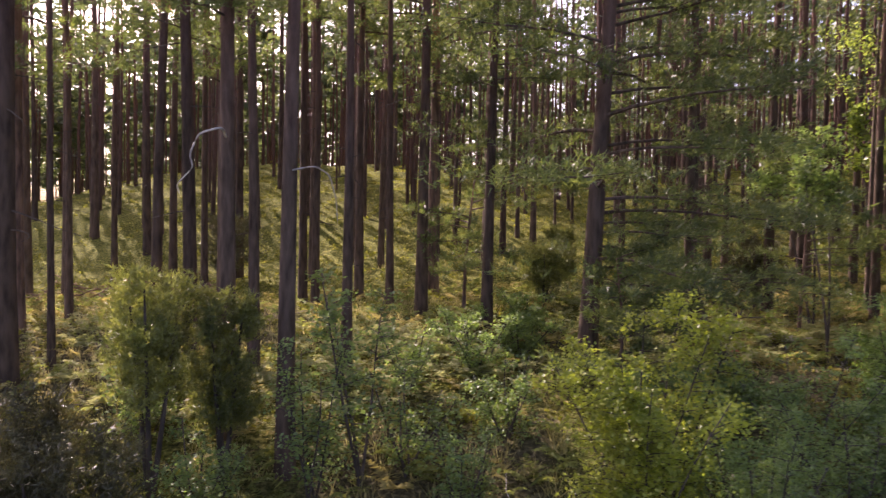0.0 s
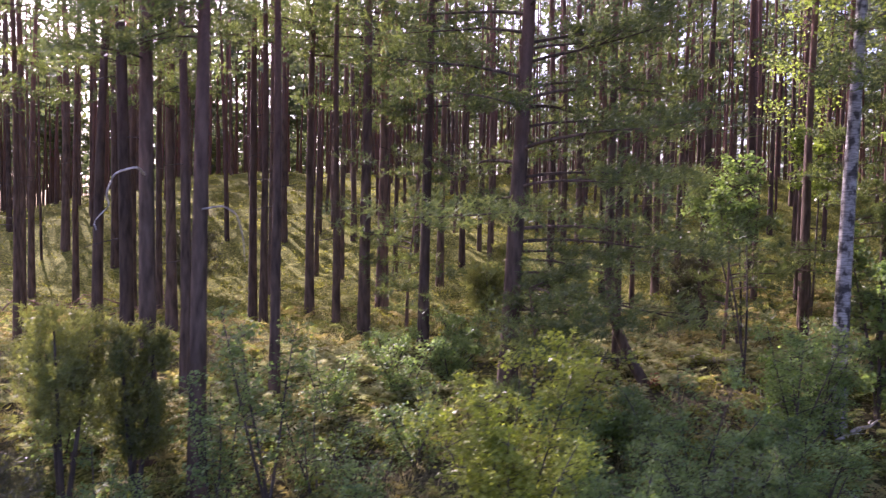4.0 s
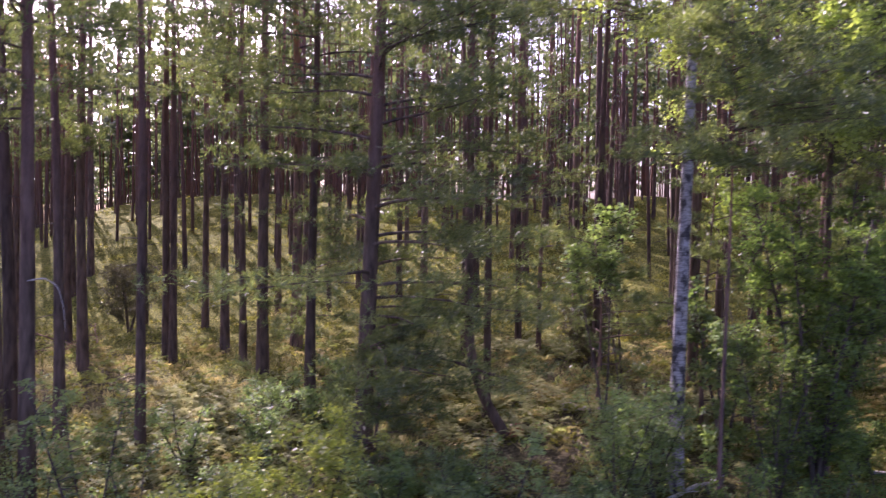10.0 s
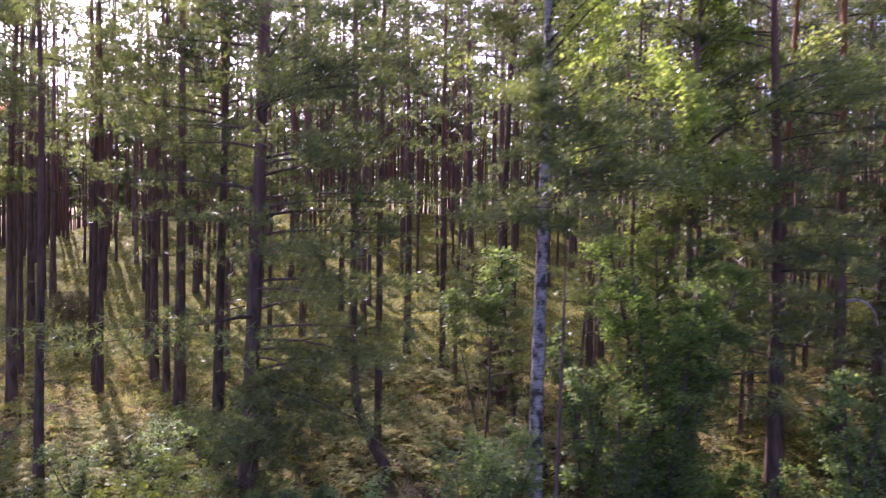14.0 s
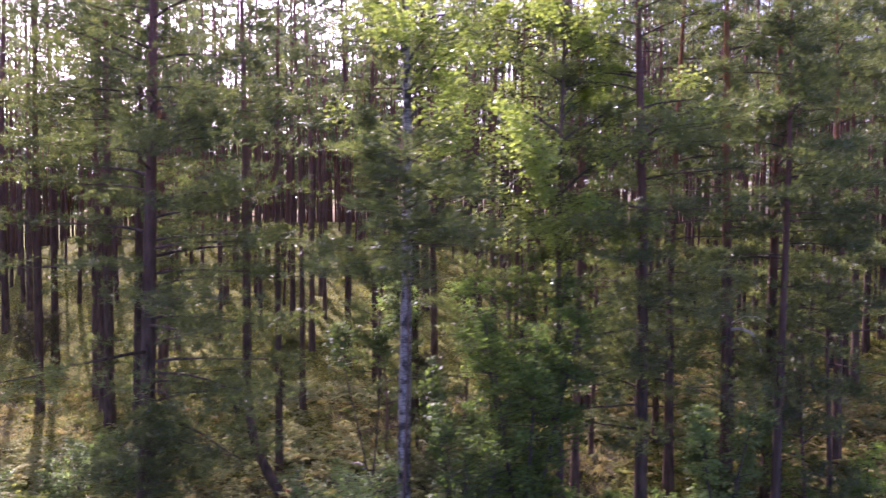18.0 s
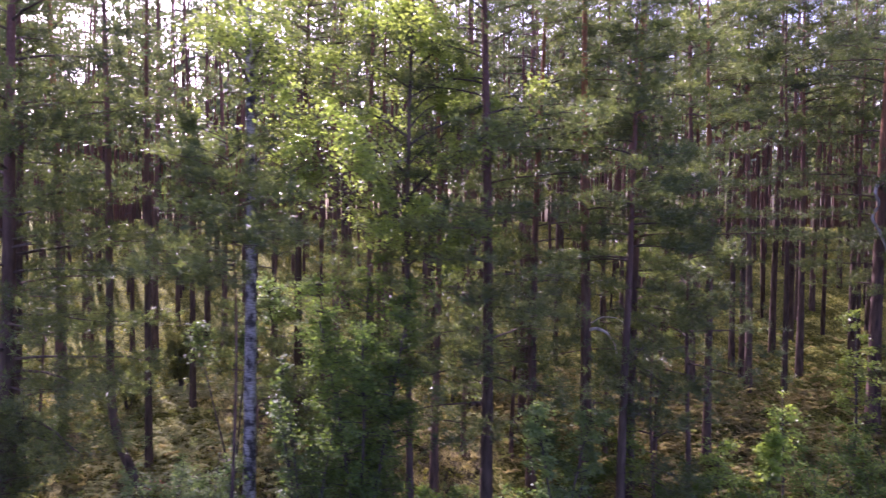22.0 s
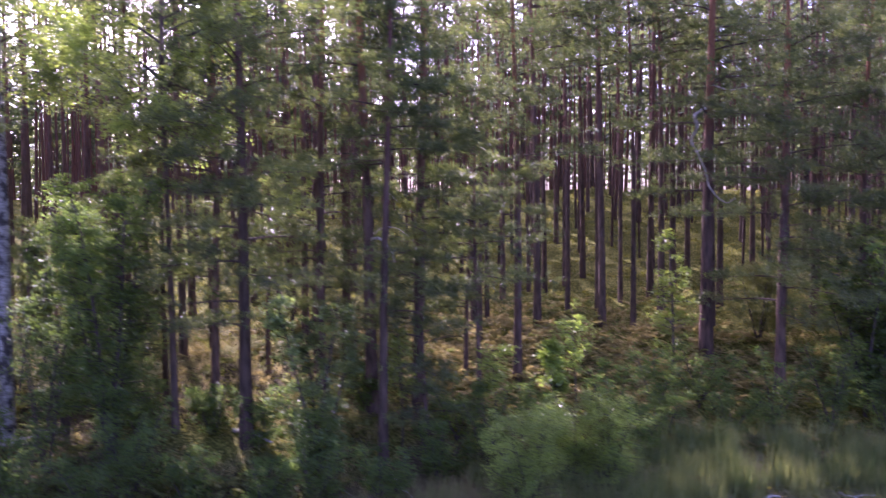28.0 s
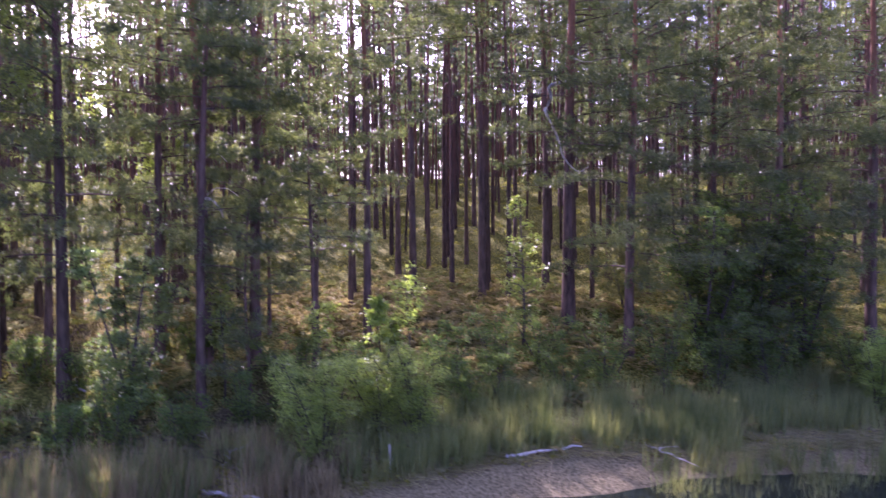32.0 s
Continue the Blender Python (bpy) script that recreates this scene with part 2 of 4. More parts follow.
def ground_material():
    m, nt, b = mat("forest_floor", 1.0)
    b.inputs["Specular IOR Level"].default_value = 0.08
    co = nt.nodes.new("ShaderNodeTexCoord").outputs["Object"]
    big = noise_of(nt, co, 0.16, 4.0)
    mid = noise_of(nt, co, 0.9, 5.0)
    fine = noise_of(nt, co, 14.0, 6.0)
    moss = ramp(nt, fine, [(0.3, (0.03, 0.036, 0.008)), (0.5, (0.12, 0.122, 0.022)), (0.75, (0.36, 0.33, 0.075))])
    litter = ramp(nt, fine, [(0.3, (0.04, 0.033, 0.017)), (0.52, (0.10, 0.084, 0.042)), (0.8, (0.29, 0.245, 0.125))])
    sep = nt.nodes.new("ShaderNodeSeparateXYZ")
    nt.links.new(co, sep.inputs["Vector"])
    near = node(nt, "MapRange", **{"From Min": 14.0, "From Max": 27.0, "To Min": 0.13, "To Max": -0.16})
    nt.links.new(sep.outputs["Y"], near.inputs["Value"])
    a = nt.nodes.new("ShaderNodeMath")
    nt.links.new(big, a.inputs[0])
    nt.links.new(near.outputs["Result"], a.inputs[1])
    a2 = nt.nodes.new("ShaderNodeMath")
    a2.operation = "MULTIPLY_ADD"
    nt.links.new(mid, a2.inputs[0])
    a2.inputs[1].default_value = 0.5
    nt.links.new(a.outputs[0], a2.inputs[2])
    col = mix(nt, ramp(nt, a2.outputs[0], [(0.76, (0, 0, 0)), (0.90, (1, 1, 1))]), moss, litter)
    low = node(nt, "MapRange", **{"From Min": -0.45, "From Max": -0.1, "To Min": 1.0, "To Max": 0.0})
    nt.links.new(sep.outputs["Z"], low.inputs["Value"])
    sand = ramp(nt, fine, [(0.3, (0.09, 0.075, 0.034)), (0.7, (0.30, 0.25, 0.125))])
    col = mix(nt, low.outputs["Result"], col, sand)
    nt.links.new(col, b.inputs["Base Color"])
    bump(nt, b, fine, 1.0, 0.06)
    return m


def water_material():
    m, nt, b = mat("lake_water", 0.06)
    b.inputs["Base Color"].default_value = (0.012, 0.018, 0.015, 1)
    b.inputs["Specular IOR Level"].default_value = 0.5
    co = nt.nodes.new("ShaderNodeTexCoord").outputs["Object"]
    bump(nt, b, noise_of(nt, co, 3.0, 3.0), 0.15, 0.03)
    return m


BIRCH_BARK, FLOOR, WATER = birch_bark(), ground_material(), water_material()


# ---- shapes ----
def part(name, data, parent=None, label=""):
    ob = new(name, data)
    ob.parent = parent
    return tagged(ob, label)


def thing(name, label, category, group="", at=(0, 0, 0)):
    ob = new(name)
    ob.empty_display_size = 0.2
    ob.matrix_world = Matrix.Translation(at)
    return tagged(ob, label, category, group)


class Heap:
    """Vertices and faces gathered as arrays, turned into one mesh."""

    def __init__(self):
        self.v, self.f3, self.f4, self.n = [], [], [], 0

    def put(self, v, f3=None, f4=None):
        self.v.append(np.asarray(v, float).reshape(-1, 3))
        if f3 is not None:
            self.f3.append(np.asarray(f3).reshape(-1, 3) + self.n)
        if f4 is not None:
            self.f4.append(np.asarray(f4).reshape(-1, 4) + self.n)
        self.n += len(self.v[-1])

    def tube(self, pts, radii, sides=8, cap=True):
        pts, radii = np.asarray(pts, float), np.asarray(radii, float)
        d = np.gradient(pts, axis=0)
        d /= np.linalg.norm(d, axis=1)[:, None] + 1e-9
        ref = np.where(np.abs(d[:, 2:3]) > 0.9, (1.0, 0, 0), (0, 0, 1.0))
        a = np.cross(ref, d)
        a /= np.linalg.norm(a, axis=1)[:, None] + 1e-9
        b = np.cross(d, a)
        ang = np.arange(sides) * 2 * np.pi / sides
        ring = pts[:, None] + radii[:, None, None] * (a[:, None] * np.cos(ang)[None, :, None] + b[:, None] * np.sin(ang)[None, :, None])
        k, j = np.meshgrid(np.arange(len(pts) - 1), np.arange(sides), indexing="ij")
        j2 = (j + 1) % sides
        f4 = np.stack([k * sides + j, k * sides + j2, (k + 1) * sides + j2, (k + 1) * sides + j], -1)
        self.put(ring, f4=f4)
        if cap:
            top = self.n - sides
            fan = [(top - self.n, top - self.n + i, top - self.n + i + 1) for i in range(1, sides - 1)]
            self.f3.append(np.array(fan) + self.n)

    def blades(self, base, way, length, width, rng):
        """Thin three-cornered needles from base along way."""
        base, way = np.asarray(base), np.asarray(way)
        side = np.cross(way, rng.normal(size=way.shape))
        side /= np.linalg.norm(side, axis=1)[:, None] + 1e-9
        w, l = np.broadcast_to(width, len(base))[:, None], np.broadcast_to(length, len(base))[:, None]
        v = np.stack([base - side * w / 2, base + side * w / 2, base + way * l], 1)
        self.put(v, f3=np.arange(3 * len(base)).reshape(-1, 3))

    def leaves(self, at, size, rng, flat=0.5):
        """Small pointed leaves, four corners each, folded out of the plane."""
        n = len(at)
        way = rng.normal(size=(n, 3))
        way[:, 2] *= flat
        way /= np.linalg.norm(way, axis=1)[:, None]
        side = np.cross(way, rng.normal(size=(n, 3)) * (0.6, 0.6, 1.4))
        side /= np.linalg.norm(side, axis=1)[:, None] + 1e-9
        s = np.broadcast_to(size, n)[:, None]
        v = np.stack([at, at + way * s * 0.5 + side * s * 0.36, at + way * s, at + way * s * 0.5 - side * s * 0.36], 1)
        self.put(v, f4=np.arange(4 * n).reshape(-1, 4))

    def mesh(self, name, material, smooth=False):
        me = bpy.data.meshes.new(name)
        v = np.concatenate(self.v)
        f3 = np.concatenate(self.f3) if self.f3 else np.zeros((0, 3), int)
        f4 = np.concatenate(self.f4) if self.f4 else np.zeros((0, 4), int)
        me.vertices.add(len(v))
        me.vertices.foreach_set("co", v.ravel())
        me.loops.add(f3.size + f4.size)
        me.loops.foreach_set("vertex_index", np.concatenate([f3.ravel(), f4.ravel()]).astype(np.int32))
        me.polygons.add(len(f3) + len(f4))
        start = np.concatenate([np.arange(len(f3)) * 3, f3.size + np.arange(len(f4)) * 4])
        me.polygons.foreach_set("loop_start", start.astype(np.int32))
        me.polygons.foreach_set("use_smooth", np.full(len(start), smooth))
        me.update(calc_edges=True)
        me.validate()
        me.materials.append(material)
        return me


def ease(a, b, x):
    t = min(1.0, max(0.0, (x - a) / (b - a)))
    return t * t * (3 - 2 * t)


# ---- the land ----
def shore(x):
    """How far ahead the lake's edge lies."""
    return 6.0 + 7.0 * ease(8, 22, x) + 2.5 * ease(20, 27, x) + 0.22 * max(0.0, x - 26) * (1 - 0.5 * ease(30, 80, x))


RISE_AT = (-1, -0.5, -0.15, 0, 0.1, 0.15, 0.25, 0.35, 0.45, 0.6, 0.8, 1.0)
RISE = (-0.5, -0.45, -0.12, 0, 0.08, 0.165, 0.28, 0.32, 0.375, 0.52, 0.76, 1.0)
CREST = 46.0


def ground_z(x, y, rough=True):
    """The bank, the flat wood behind it and the ridge."""
    edge, top = shore(x), 7.8 - 3.6 * ease(-12, -34, x)
    s = (y - edge) / (CREST - edge)
    z = -0.8 + (top + 0.8) * float(np.interp(s, RISE_AT, RISE)) if s <= 1 else top - 0.045 * min(y - CREST, 60.0)
    z -= 0.9 * ease(-1, -7, x) * math.exp(-(((y - 27) / 6) ** 2))
    if rough:
        z += 0.22 * noise.noise((x * 0.22, y * 0.22, 3.0)) + 0.09 * noise.noise((x * 0.9, y * 0.9, 7.0)) + 0.28 * ease(17, 24, y) * noise.noise((x * 0.45, y * 0.75, 5.0))
    return z


def steps(lo, hi, fine, far):
    """Even steps between lo and hi, and ever longer ones out to far on both sides."""
    mid = list(np.arange(lo, hi + fine / 2, fine))
    out, d, p = [], fine, 0.0
    while p < far:
        d *= 1.35
        p += d
        out.append(p)
    return np.array([lo - q for q in reversed(out)] + mid + [hi + q for q in out])


gx, gy = steps(-32, 62, 0.5, 1500), steps(3, 56, 0.4, 1500)
land = Heap()
land.put([(x, y, ground_z(x, y)) for y in gy for x in gx])
r, c = np.meshgrid(np.arange(len(gy) - 1), np.arange(len(gx) - 1), indexing="ij")
q = r * len(gx) + c
land.f4.append(np.stack([q, q + 1, q + 1 + len(gx), q + len(gx)], -1).reshape(-1, 4))
ground = part("ground", land.mesh("ground", FLOOR, True))
tagged(ground, "uneven forest floor of moss and brown litter rising to a ridge", "ground", kind="structure")

lake = Heap()
lake.put([(-1600, -1600, -1.12), (1600, -1600, -1.12), (1600, 30, -1.12), (-1600, 30, -1.12)], f4=[(0, 1, 2, 3)])
tagged(part("water", lake.mesh("water", WATER)), "dark still lake water along the bank", "lake", kind="structure")


# ---- pines ----
def stem(rng, height, radius, wander=0.12, lean=(0.0, 0.0), rings=14, bend=None):
    """The line and the radii of a trunk, with a flared foot."""
    h = np.linspace(0, 1, rings) ** 1.15
    h[1] = min(h[1], 0.25 / height)
    ph = rng.uniform(0, 6.28, 4)
    x = wander * (np.sin(h * 4 + ph[0]) - np.sin(ph[0])) * h + lean[0] * h * height
    y = wander * (np.sin(h * 5 + ph[1]) - np.sin(ph[1])) * h + lean[1] * h * height
    z = h * height - 0.25
    if bend:
        x = x + bend * (1 - np.exp(-((h * height / 1.15) ** 1.5)))
    rad = radius * (1 - 0.82 * h) * (1 + 0.35 * np.exp(-h * height / 0.35))
    rad[-1] = 0.012
    return np.stack([x, y, z], 1), rad


def on_line(pts, z):
    return np.array([np.interp(z, pts[:, 2], pts[:, k]) for k in range(3)])


def limb_line(rng, root, az, length, rise, droop, n=7):
    s = np.linspace(0, 1, n)
    turn = az + rng.normal() * 0.25 * s
    out = np.stack([np.cos(turn), np.sin(turn), np.zeros(n)], 1) * (s * length)[:, None]
    out[:, 2] = length * (rise * s - droop * s**2 + 0.35 * droop * s**4)
    out[:, :2] += rng.normal(size=(n, 2)) * 0.03 * length * s[:, None]
    return root + out


def needle_tufts(heap, rng, line, length, tufts, per, blade, width, spread, inner=0.28, puffs=0):
    """Tufts of needles on flat sprays along the outer part of a limb."""
    s = inner + (1 - inner) * rng.uniform(0, 1, tufts) ** 0.8
    k = s * (len(line) - 1)
    i = np.minimum(k.astype(int), len(line) - 2)
    at = line[i] + (line[i + 1] - line[i]) * (k - i)[:, None]
    d = line[-1] - line[0]
    d = d / (np.linalg.norm(d) + 1e-9)
    side = np.cross(d, (0, 0, 1.0))
    off = rng.normal(size=tufts) * spread * length * (1.15 - 0.6 * s)
    if puffs:
        own = rng.integers(0, puffs, tufts)
        s = np.clip(s[own] + rng.normal(size=tufts) * 0.07, 0.08, 1.0)
        off = off[own] + rng.normal(size=tufts) * (0.10 + 0.03 * length)
        k = s * (len(line) - 1)
        i = np.minimum(k.astype(int), len(line) - 2)
        at = line[i] + (line[i + 1] - line[i]) * (k - i)[:, None]
    at = at + side * off[:, None] + d * (np.abs(off) * 0.5)[:, None]
    at[:, 2] += rng.normal(size=tufts) * (0.04 + 0.02 * length) + 0.05
    centre = np.repeat(at, per, 0)
    way = rng.normal(size=(tufts * per, 3)) + np.repeat(d[None] * 0.7 + side * np.sign(off)[:, None] * 0.4, per, 0) + (0, 0, 0.55)
    way /= np.linalg.norm(way, axis=1)[:, None]
    heap.blades(centre + rng.normal(size=centre.shape) * 0.035, way, blade * rng.uniform(0.7, 1.25, len(centre)), width, rng)


def wood_pine(seed, height, radius, crown_from, sides=10, tufts=19, per=5, limbs=34):
    """A tall pine of the stand: bare stem with dead stubs, sparse crown at the top."""
    rng = np.random.default_rng(seed)
    pts, rad = stem(rng, height, radius, 0.10 + 0.12 * rng.random())
    bark = Heap()
    bark.tube(pts, rad, sides)
    dead = Heap()
    for _ in range(12):
        z = rng.uniform(2.5, crown_from * height)
        line = limb_line(rng, on_line(pts, z), rng.uniform(0, 6.28), rng.uniform(0.3, 1.3), rng.uniform(-0.3, 0.3), 0.2, 5)
        dead.tube(line, np.linspace(0.016, 0.004, 5), 3, False)
    green, wood = Heap(), Heap()
    for i in range(limbs):
        s = (i + rng.random()) / limbs
        z = height * (crown_from + (0.98 - crown_from) * s)
        ln = (0.6 + 1.7 * (1 - s) ** 0.6 * min(1.0, 0.45 + 3 * s)) * rng.uniform(0.6, 1.2)
        line = limb_line(rng, on_line(pts, z), rng.uniform(0, 6.28), ln, 0.15 + 0.5 * s, 0.3, 5)
        wood.tube(line, np.linspace(0.03, 0.006, len(line)), 3, False)
        needle_tufts(green, rng, line, ln, tufts, per, 0.22, 0.045, 0.15, 0.55)
    tree = thing("pine_tree", "tall slender pine with bare reddish trunk and high thin crown", "tree", "pines of the wood")
    part("trunk", bark.mesh("trunk", PINE_BARK, True), tree)
    tagged(part("deadwood", dead.mesh("deadwood", TWIG_BARK), tree, "dry dead twigs"), kind="stuff")
    crown = part("crown", green.mesh("crown", WOOD_NEEDLES), tree, "thin crown of green needles")
    tagged(part("branchwork", wood.mesh("branchwork", LIMB_BARK), crown), kind="stuff")
    return tree


def edge_pine(x, y, height, radius, low, reach, label, seed, limbs=24, front=0.5, tufts=37, lean=(0, 0), bark=None, top_thin=1.0, toward=-1.57):
    """A pine at the wood's edge, with leafy limbs far down; each limb is a part of its own."""
    rng = np.random.default_rng(seed)
    pts, rad = stem(rng, height, radius, 0.15, lean)
    tree = thing("edge_pine", label, "tree", "pines of the wood's edge", (x, y, ground_z(x, y)))
    tube = Heap()
    tube.tube(pts, rad, 12)
    part("trunk", tube.mesh("trunk", bark or EDGE_BARK, True), tree)
    for i in range(limbs):
        s = (i + rng.random() * 0.8) / limbs
        z = low + (height * 0.97 - low) * s
        az = rng.uniform(0, 6.28)
        if rng.random() < front:
            az = toward + rng.normal() * 0.9
        ln = reach * (0.35 + 0.75 * math.sin(min(1.0, 0.25 + s * 1.1) * 2.2)) * (1 - 0.55 * s) * rng.uniform(0.7, 1.2)
        line = limb_line(rng, on_line(pts, z), az, ln, 0.10 + 0.45 * s, 0.28)
        wood, green = Heap(), Heap()
        wood.tube(line, np.linspace(0.010 + 0.008 * ln, 0.004, len(line)), 5, False)
        for _ in range(2):
            k = rng.integers(2, 5)
            sub = limb_line(rng, line[k], az + rng.choice([-0.8, 0.8]), ln * 0.4, 0.15, 0.2, 4)
            wood.tube(sub, np.linspace(0.010, 0.003, 4), 4, False)
        needle_tufts(green, rng, line, ln, int(tufts * (0.55 + 0.72 * ln) * top_thin), 9, 0.165, 0.025, 0.30, 0.12, 5 + int(3.2 * ln))
        limb = part("limb", wood.mesh("limb", LIMB_BARK), tree)
        part("needles", green.mesh("needles", NEEDLES), limb, "layered green needle sprays")
    return tree


def dead_limb(tree, root, turns, radius, label):
    """A bare grey limb that bends by steps."""
    line = [np.array(root, float)]
    for dx, dy, dz in turns:
        line.append(line[-1] + (dx, dy, dz))
    h = Heap()
    line = np.array(line)
    t = np.linspace(0, len(line) - 1, 4 * len(line))
    fine = np.stack([np.interp(t, range(len(line)), line[:, k]) for k in range(3)], 1)
    fine[1:-1] = (fine[:-2] + 2 * fine[1:-1] + fine[2:]) / 4
    h.tube(fine, np.linspace(radius, radius * 0.3, len(fine)), 6)
    return part("dead_limb", h.mesh("dead_limb", GREY_WOOD, True), tree, label)


# stand of tall pines: where they stand and how thick they are at the foot
taken = []
protos = {}


def stand(x, y, diameter, lean=(0.0, 0.0), kind=None):
    rng = random.Random(int(x * 131 + y * 977))
    i = (rng.randrange(4) + 7 if y < 28 else rng.randrange(7)) if kind is None else kind
    size = diameter / 0.33
    z = ground_z(x, y)
    taken.append((x, y))
    tall = 0.55 + 0.45 * min(1.3, size)
    m = Matrix.Translation((x, y, z)) @ Matrix.Rotation(lean[0], 4, "Y") @ Matrix.Rotation(rng.uniform(0, 6.28), 4, "Z")
    m = m @ Matrix.Diagonal((size, size, tall * rng.uniform(0.95, 1.05), 1))
    if i not in protos:
        tall_i = (17.5, 19.0, 18.2, 16.8, 19.6, 18.6, 17.2, 18.0, 19.2, 17.4, 18.8)[i]
        protos[i] = wood_pine(40 + i, tall_i, 0.15, (0.56, 0.50, 0.60, 0.48, 0.58, 0.54, 0.46, 0.60, 0.64, 0.56, 0.66)[i], limbs=(22, 12, 13, 20, 12, 14, 13, 20, 11, 11, 18)[i], tufts=(20, 12, 12, 20, 12, 12, 12, 18, 11, 11, 18)[i])
        protos[i].matrix_world = m
        return protos[i]
    first = protos[i].matrix_world.to_scale()
    return copy_thing(protos[i], m @ Matrix.Diagonal((1 / first.x, 1 / first.y, 1 / first.z, 1)))


# left of the wood and the lit hollow
for x, y, d in ((-8.3, 13.4, 0.44), (-7.9, 14.2, 0.17), (-15.8, 31.5, 0.40), (-13.9, 32.3, 0.24), (-12.8, 31.3, 0.34), (-5.3, 14.7, 0.34),
                (-4.7, 24.4, 0.28), (-0.7, 18.2, 0.35),
                (-2.8, 31.6, 0.30), (-0.45, 25.5, 0.20), (0.2, 28.1, 0.22), (-3.7, 27.5, 0.20), (-4.06, 19.8, 0.27), (-1.97, 13.9, 0.25), (-3.83, 14.1, 0.27),
                (-7.6, 25.7, 0.34), (-7.15, 20.8, 0.23), (-2.5, 26.0, 0.26), (-3.6, 19.2, 0.25), (-12.4, 29.1, 0.36)):
    stand(x, y, d, kind=8 if x < -6 and y > 20 else None)
# the middle
for x, y, d in ((1.2, 24.1, 0.29), (3.05, 26.2, 0.28), (2.76, 29.2, 0.21), (11.8, 24.0, 0.38), (10.6, 17.9, 0.26), (13.3, 20.8, 0.27),
                (13.3, 27.7, 0.32), (12.0, 34.4, 0.34), (8.35, 23.2, 0.30), (6.4, 22.4, 0.23), (9.8, 25.5, 0.26),
                (4.7, 19.6, 0.22), (5.0, 24.2, 0.31), (14.85, 20.1, 0.25), (15.1, 18.8, 0.20), (14.9, 23.7, 0.20),
                (10.6, 32.4, 0.42), (9.0, 29.7, 0.24), (7.1, 30.3, 0.40), (2.0, 27.0, 0.27), (13.0, 23.1, 0.27), (-1.6, 19.3, 0.24)):
    stand(x, y, d)
# the right-hand slope
for x, y, d in ((25.8, 29.8, 0.40), (15.1, 21.8, 0.28), (23.1, 31.5, 0.36), (23.3, 27.2, 0.34), (24.4, 28.8, 0.26), (24.2, 24.3, 0.29),
                (28.1, 33.0, 0.33), (29.4, 34.5, 0.38), (29.5, 26.3, 0.26), (19.0, 24.4, 0.26), (11.6, 23.2, 0.28), (18.85, 22.3, 0.25),
                (21.3, 29.6, 0.29), (22.2, 30.5, 0.26), (20.6, 29.5, 0.25), (16.35, 26.5, 0.26), (18.5, 24.2, 0.26), (19.5, 28.0, 0.34),
                (22.0, 25.7, 0.27), (23.3, 26.0, 0.33), (27.3, 25.6, 0.24), (13.5, 21.2, 0.24), (11.2, 15.7, 0.20)):
    stand(x, y, 0.8 * d)
pick = random.Random(11)
for x, y in ((32.5, 29.5), (35.0, 31.0), (30.6, 31.6), (38.0, 33.0), (34.0, 34.5), (40.5, 30.0), (27.0, 31.0), (37.0, 36.5), (42.5, 34.0), (31.8, 37.0), (44.5, 30.5), (35.8, 28.0)):
    stand(x, y, pick.choice((0.24, 0.28, 0.33)), kind=pick.randrange(7))
tries = 0
while len(taken) < 300 and tries < 9000:
    tries += 1
    x, y = pick.uniform(-44, 74), pick.uniform(14, 54)
    if y < 31 and -9 < x < 31 or y < shore(x) + 8 or (y < 26 and x > 26 and y < shore(x) + 12):
        continue
    gap = 3.7 if -26 < x < -7 and 27 < y < 50 else 2.4
    if any((x - a) ** 2 + (y - b) ** 2 < gap**2 for a, b in taken):
        continue
    stand(x, y, pick.choice((0.20, 0.24, 0.27, 0.30, 0.33, 0.36)))

# the rest of the wood, too many to count: on the slope, and far behind the crest
def far_wood(name, label, count, spot, thick, seed, n, leaf, clear):
    rng = np.random.default_rng(seed)
    stems_heap, green = Heap(), Heap()
    made = 0
    while made < count:
        x, y = spot(rng)
        if clear and any((x - a) ** 2 + (y - b) ** 2 < clear**2 for a, b in taken):
            continue
        made += 1
        if clear:
            taken.append((x, y))
        z, h, rad = ground_z(x, y, False), rng.uniform(14.5, 18.5), rng.uniform(*thick)
        s = np.linspace(0, 1, 5)
        sway = np.cumsum(rng.normal(size=(5, 2)) * 0.06, 0) + np.outer(s, rng.normal(size=2) * 0.25)
        pts = np.stack([x + sway[:, 0], y + sway[:, 1], z - 0.3 + (h + 0.3) * s], 1)
        stems_heap.tube(pts, rad * (1.05 - 0.9 * s), 6, False)
        clumps = 11
        t = rng.random(clumps)
        a = rng.uniform(0, 6.28, clumps)
        rr = (0.3 + 1.6 * (1 - t)) * np.sqrt(rng.random(clumps))
        mid = np.stack([x + rr * np.cos(a), y + rr * np.sin(a), z + h * (0.45 + 0.56 * t)], 1)
        at = mid[rng.integers(0, clumps, n)] + rng.normal(size=(n, 3)) * (0.42, 0.42, 0.16)
        way = rng.normal(size=(n, 3)) * (1, 1, 0.5)
        size = rng.uniform(*leaf, n)
        green.blades(at, way / np.linalg.norm(way, axis=1)[:, None], size, size * 0.7, rng)
    wood = part(name, stems_heap.mesh(name, PINE_BARK, True))
    tagged(wood, label, "wood", kind="stuff")
    part("high_crown", green.mesh("high_crown", WOOD_NEEDLES), wood)


def on_slope(g):
    """Even on the slope, but thin towards the light gap beside the hollow."""
    while True:
        x, y = g.uniform(-46, 78), g.uniform(30, 55)
        if not -26 < x < -4 or g.random() < 0.75:
            return x, y


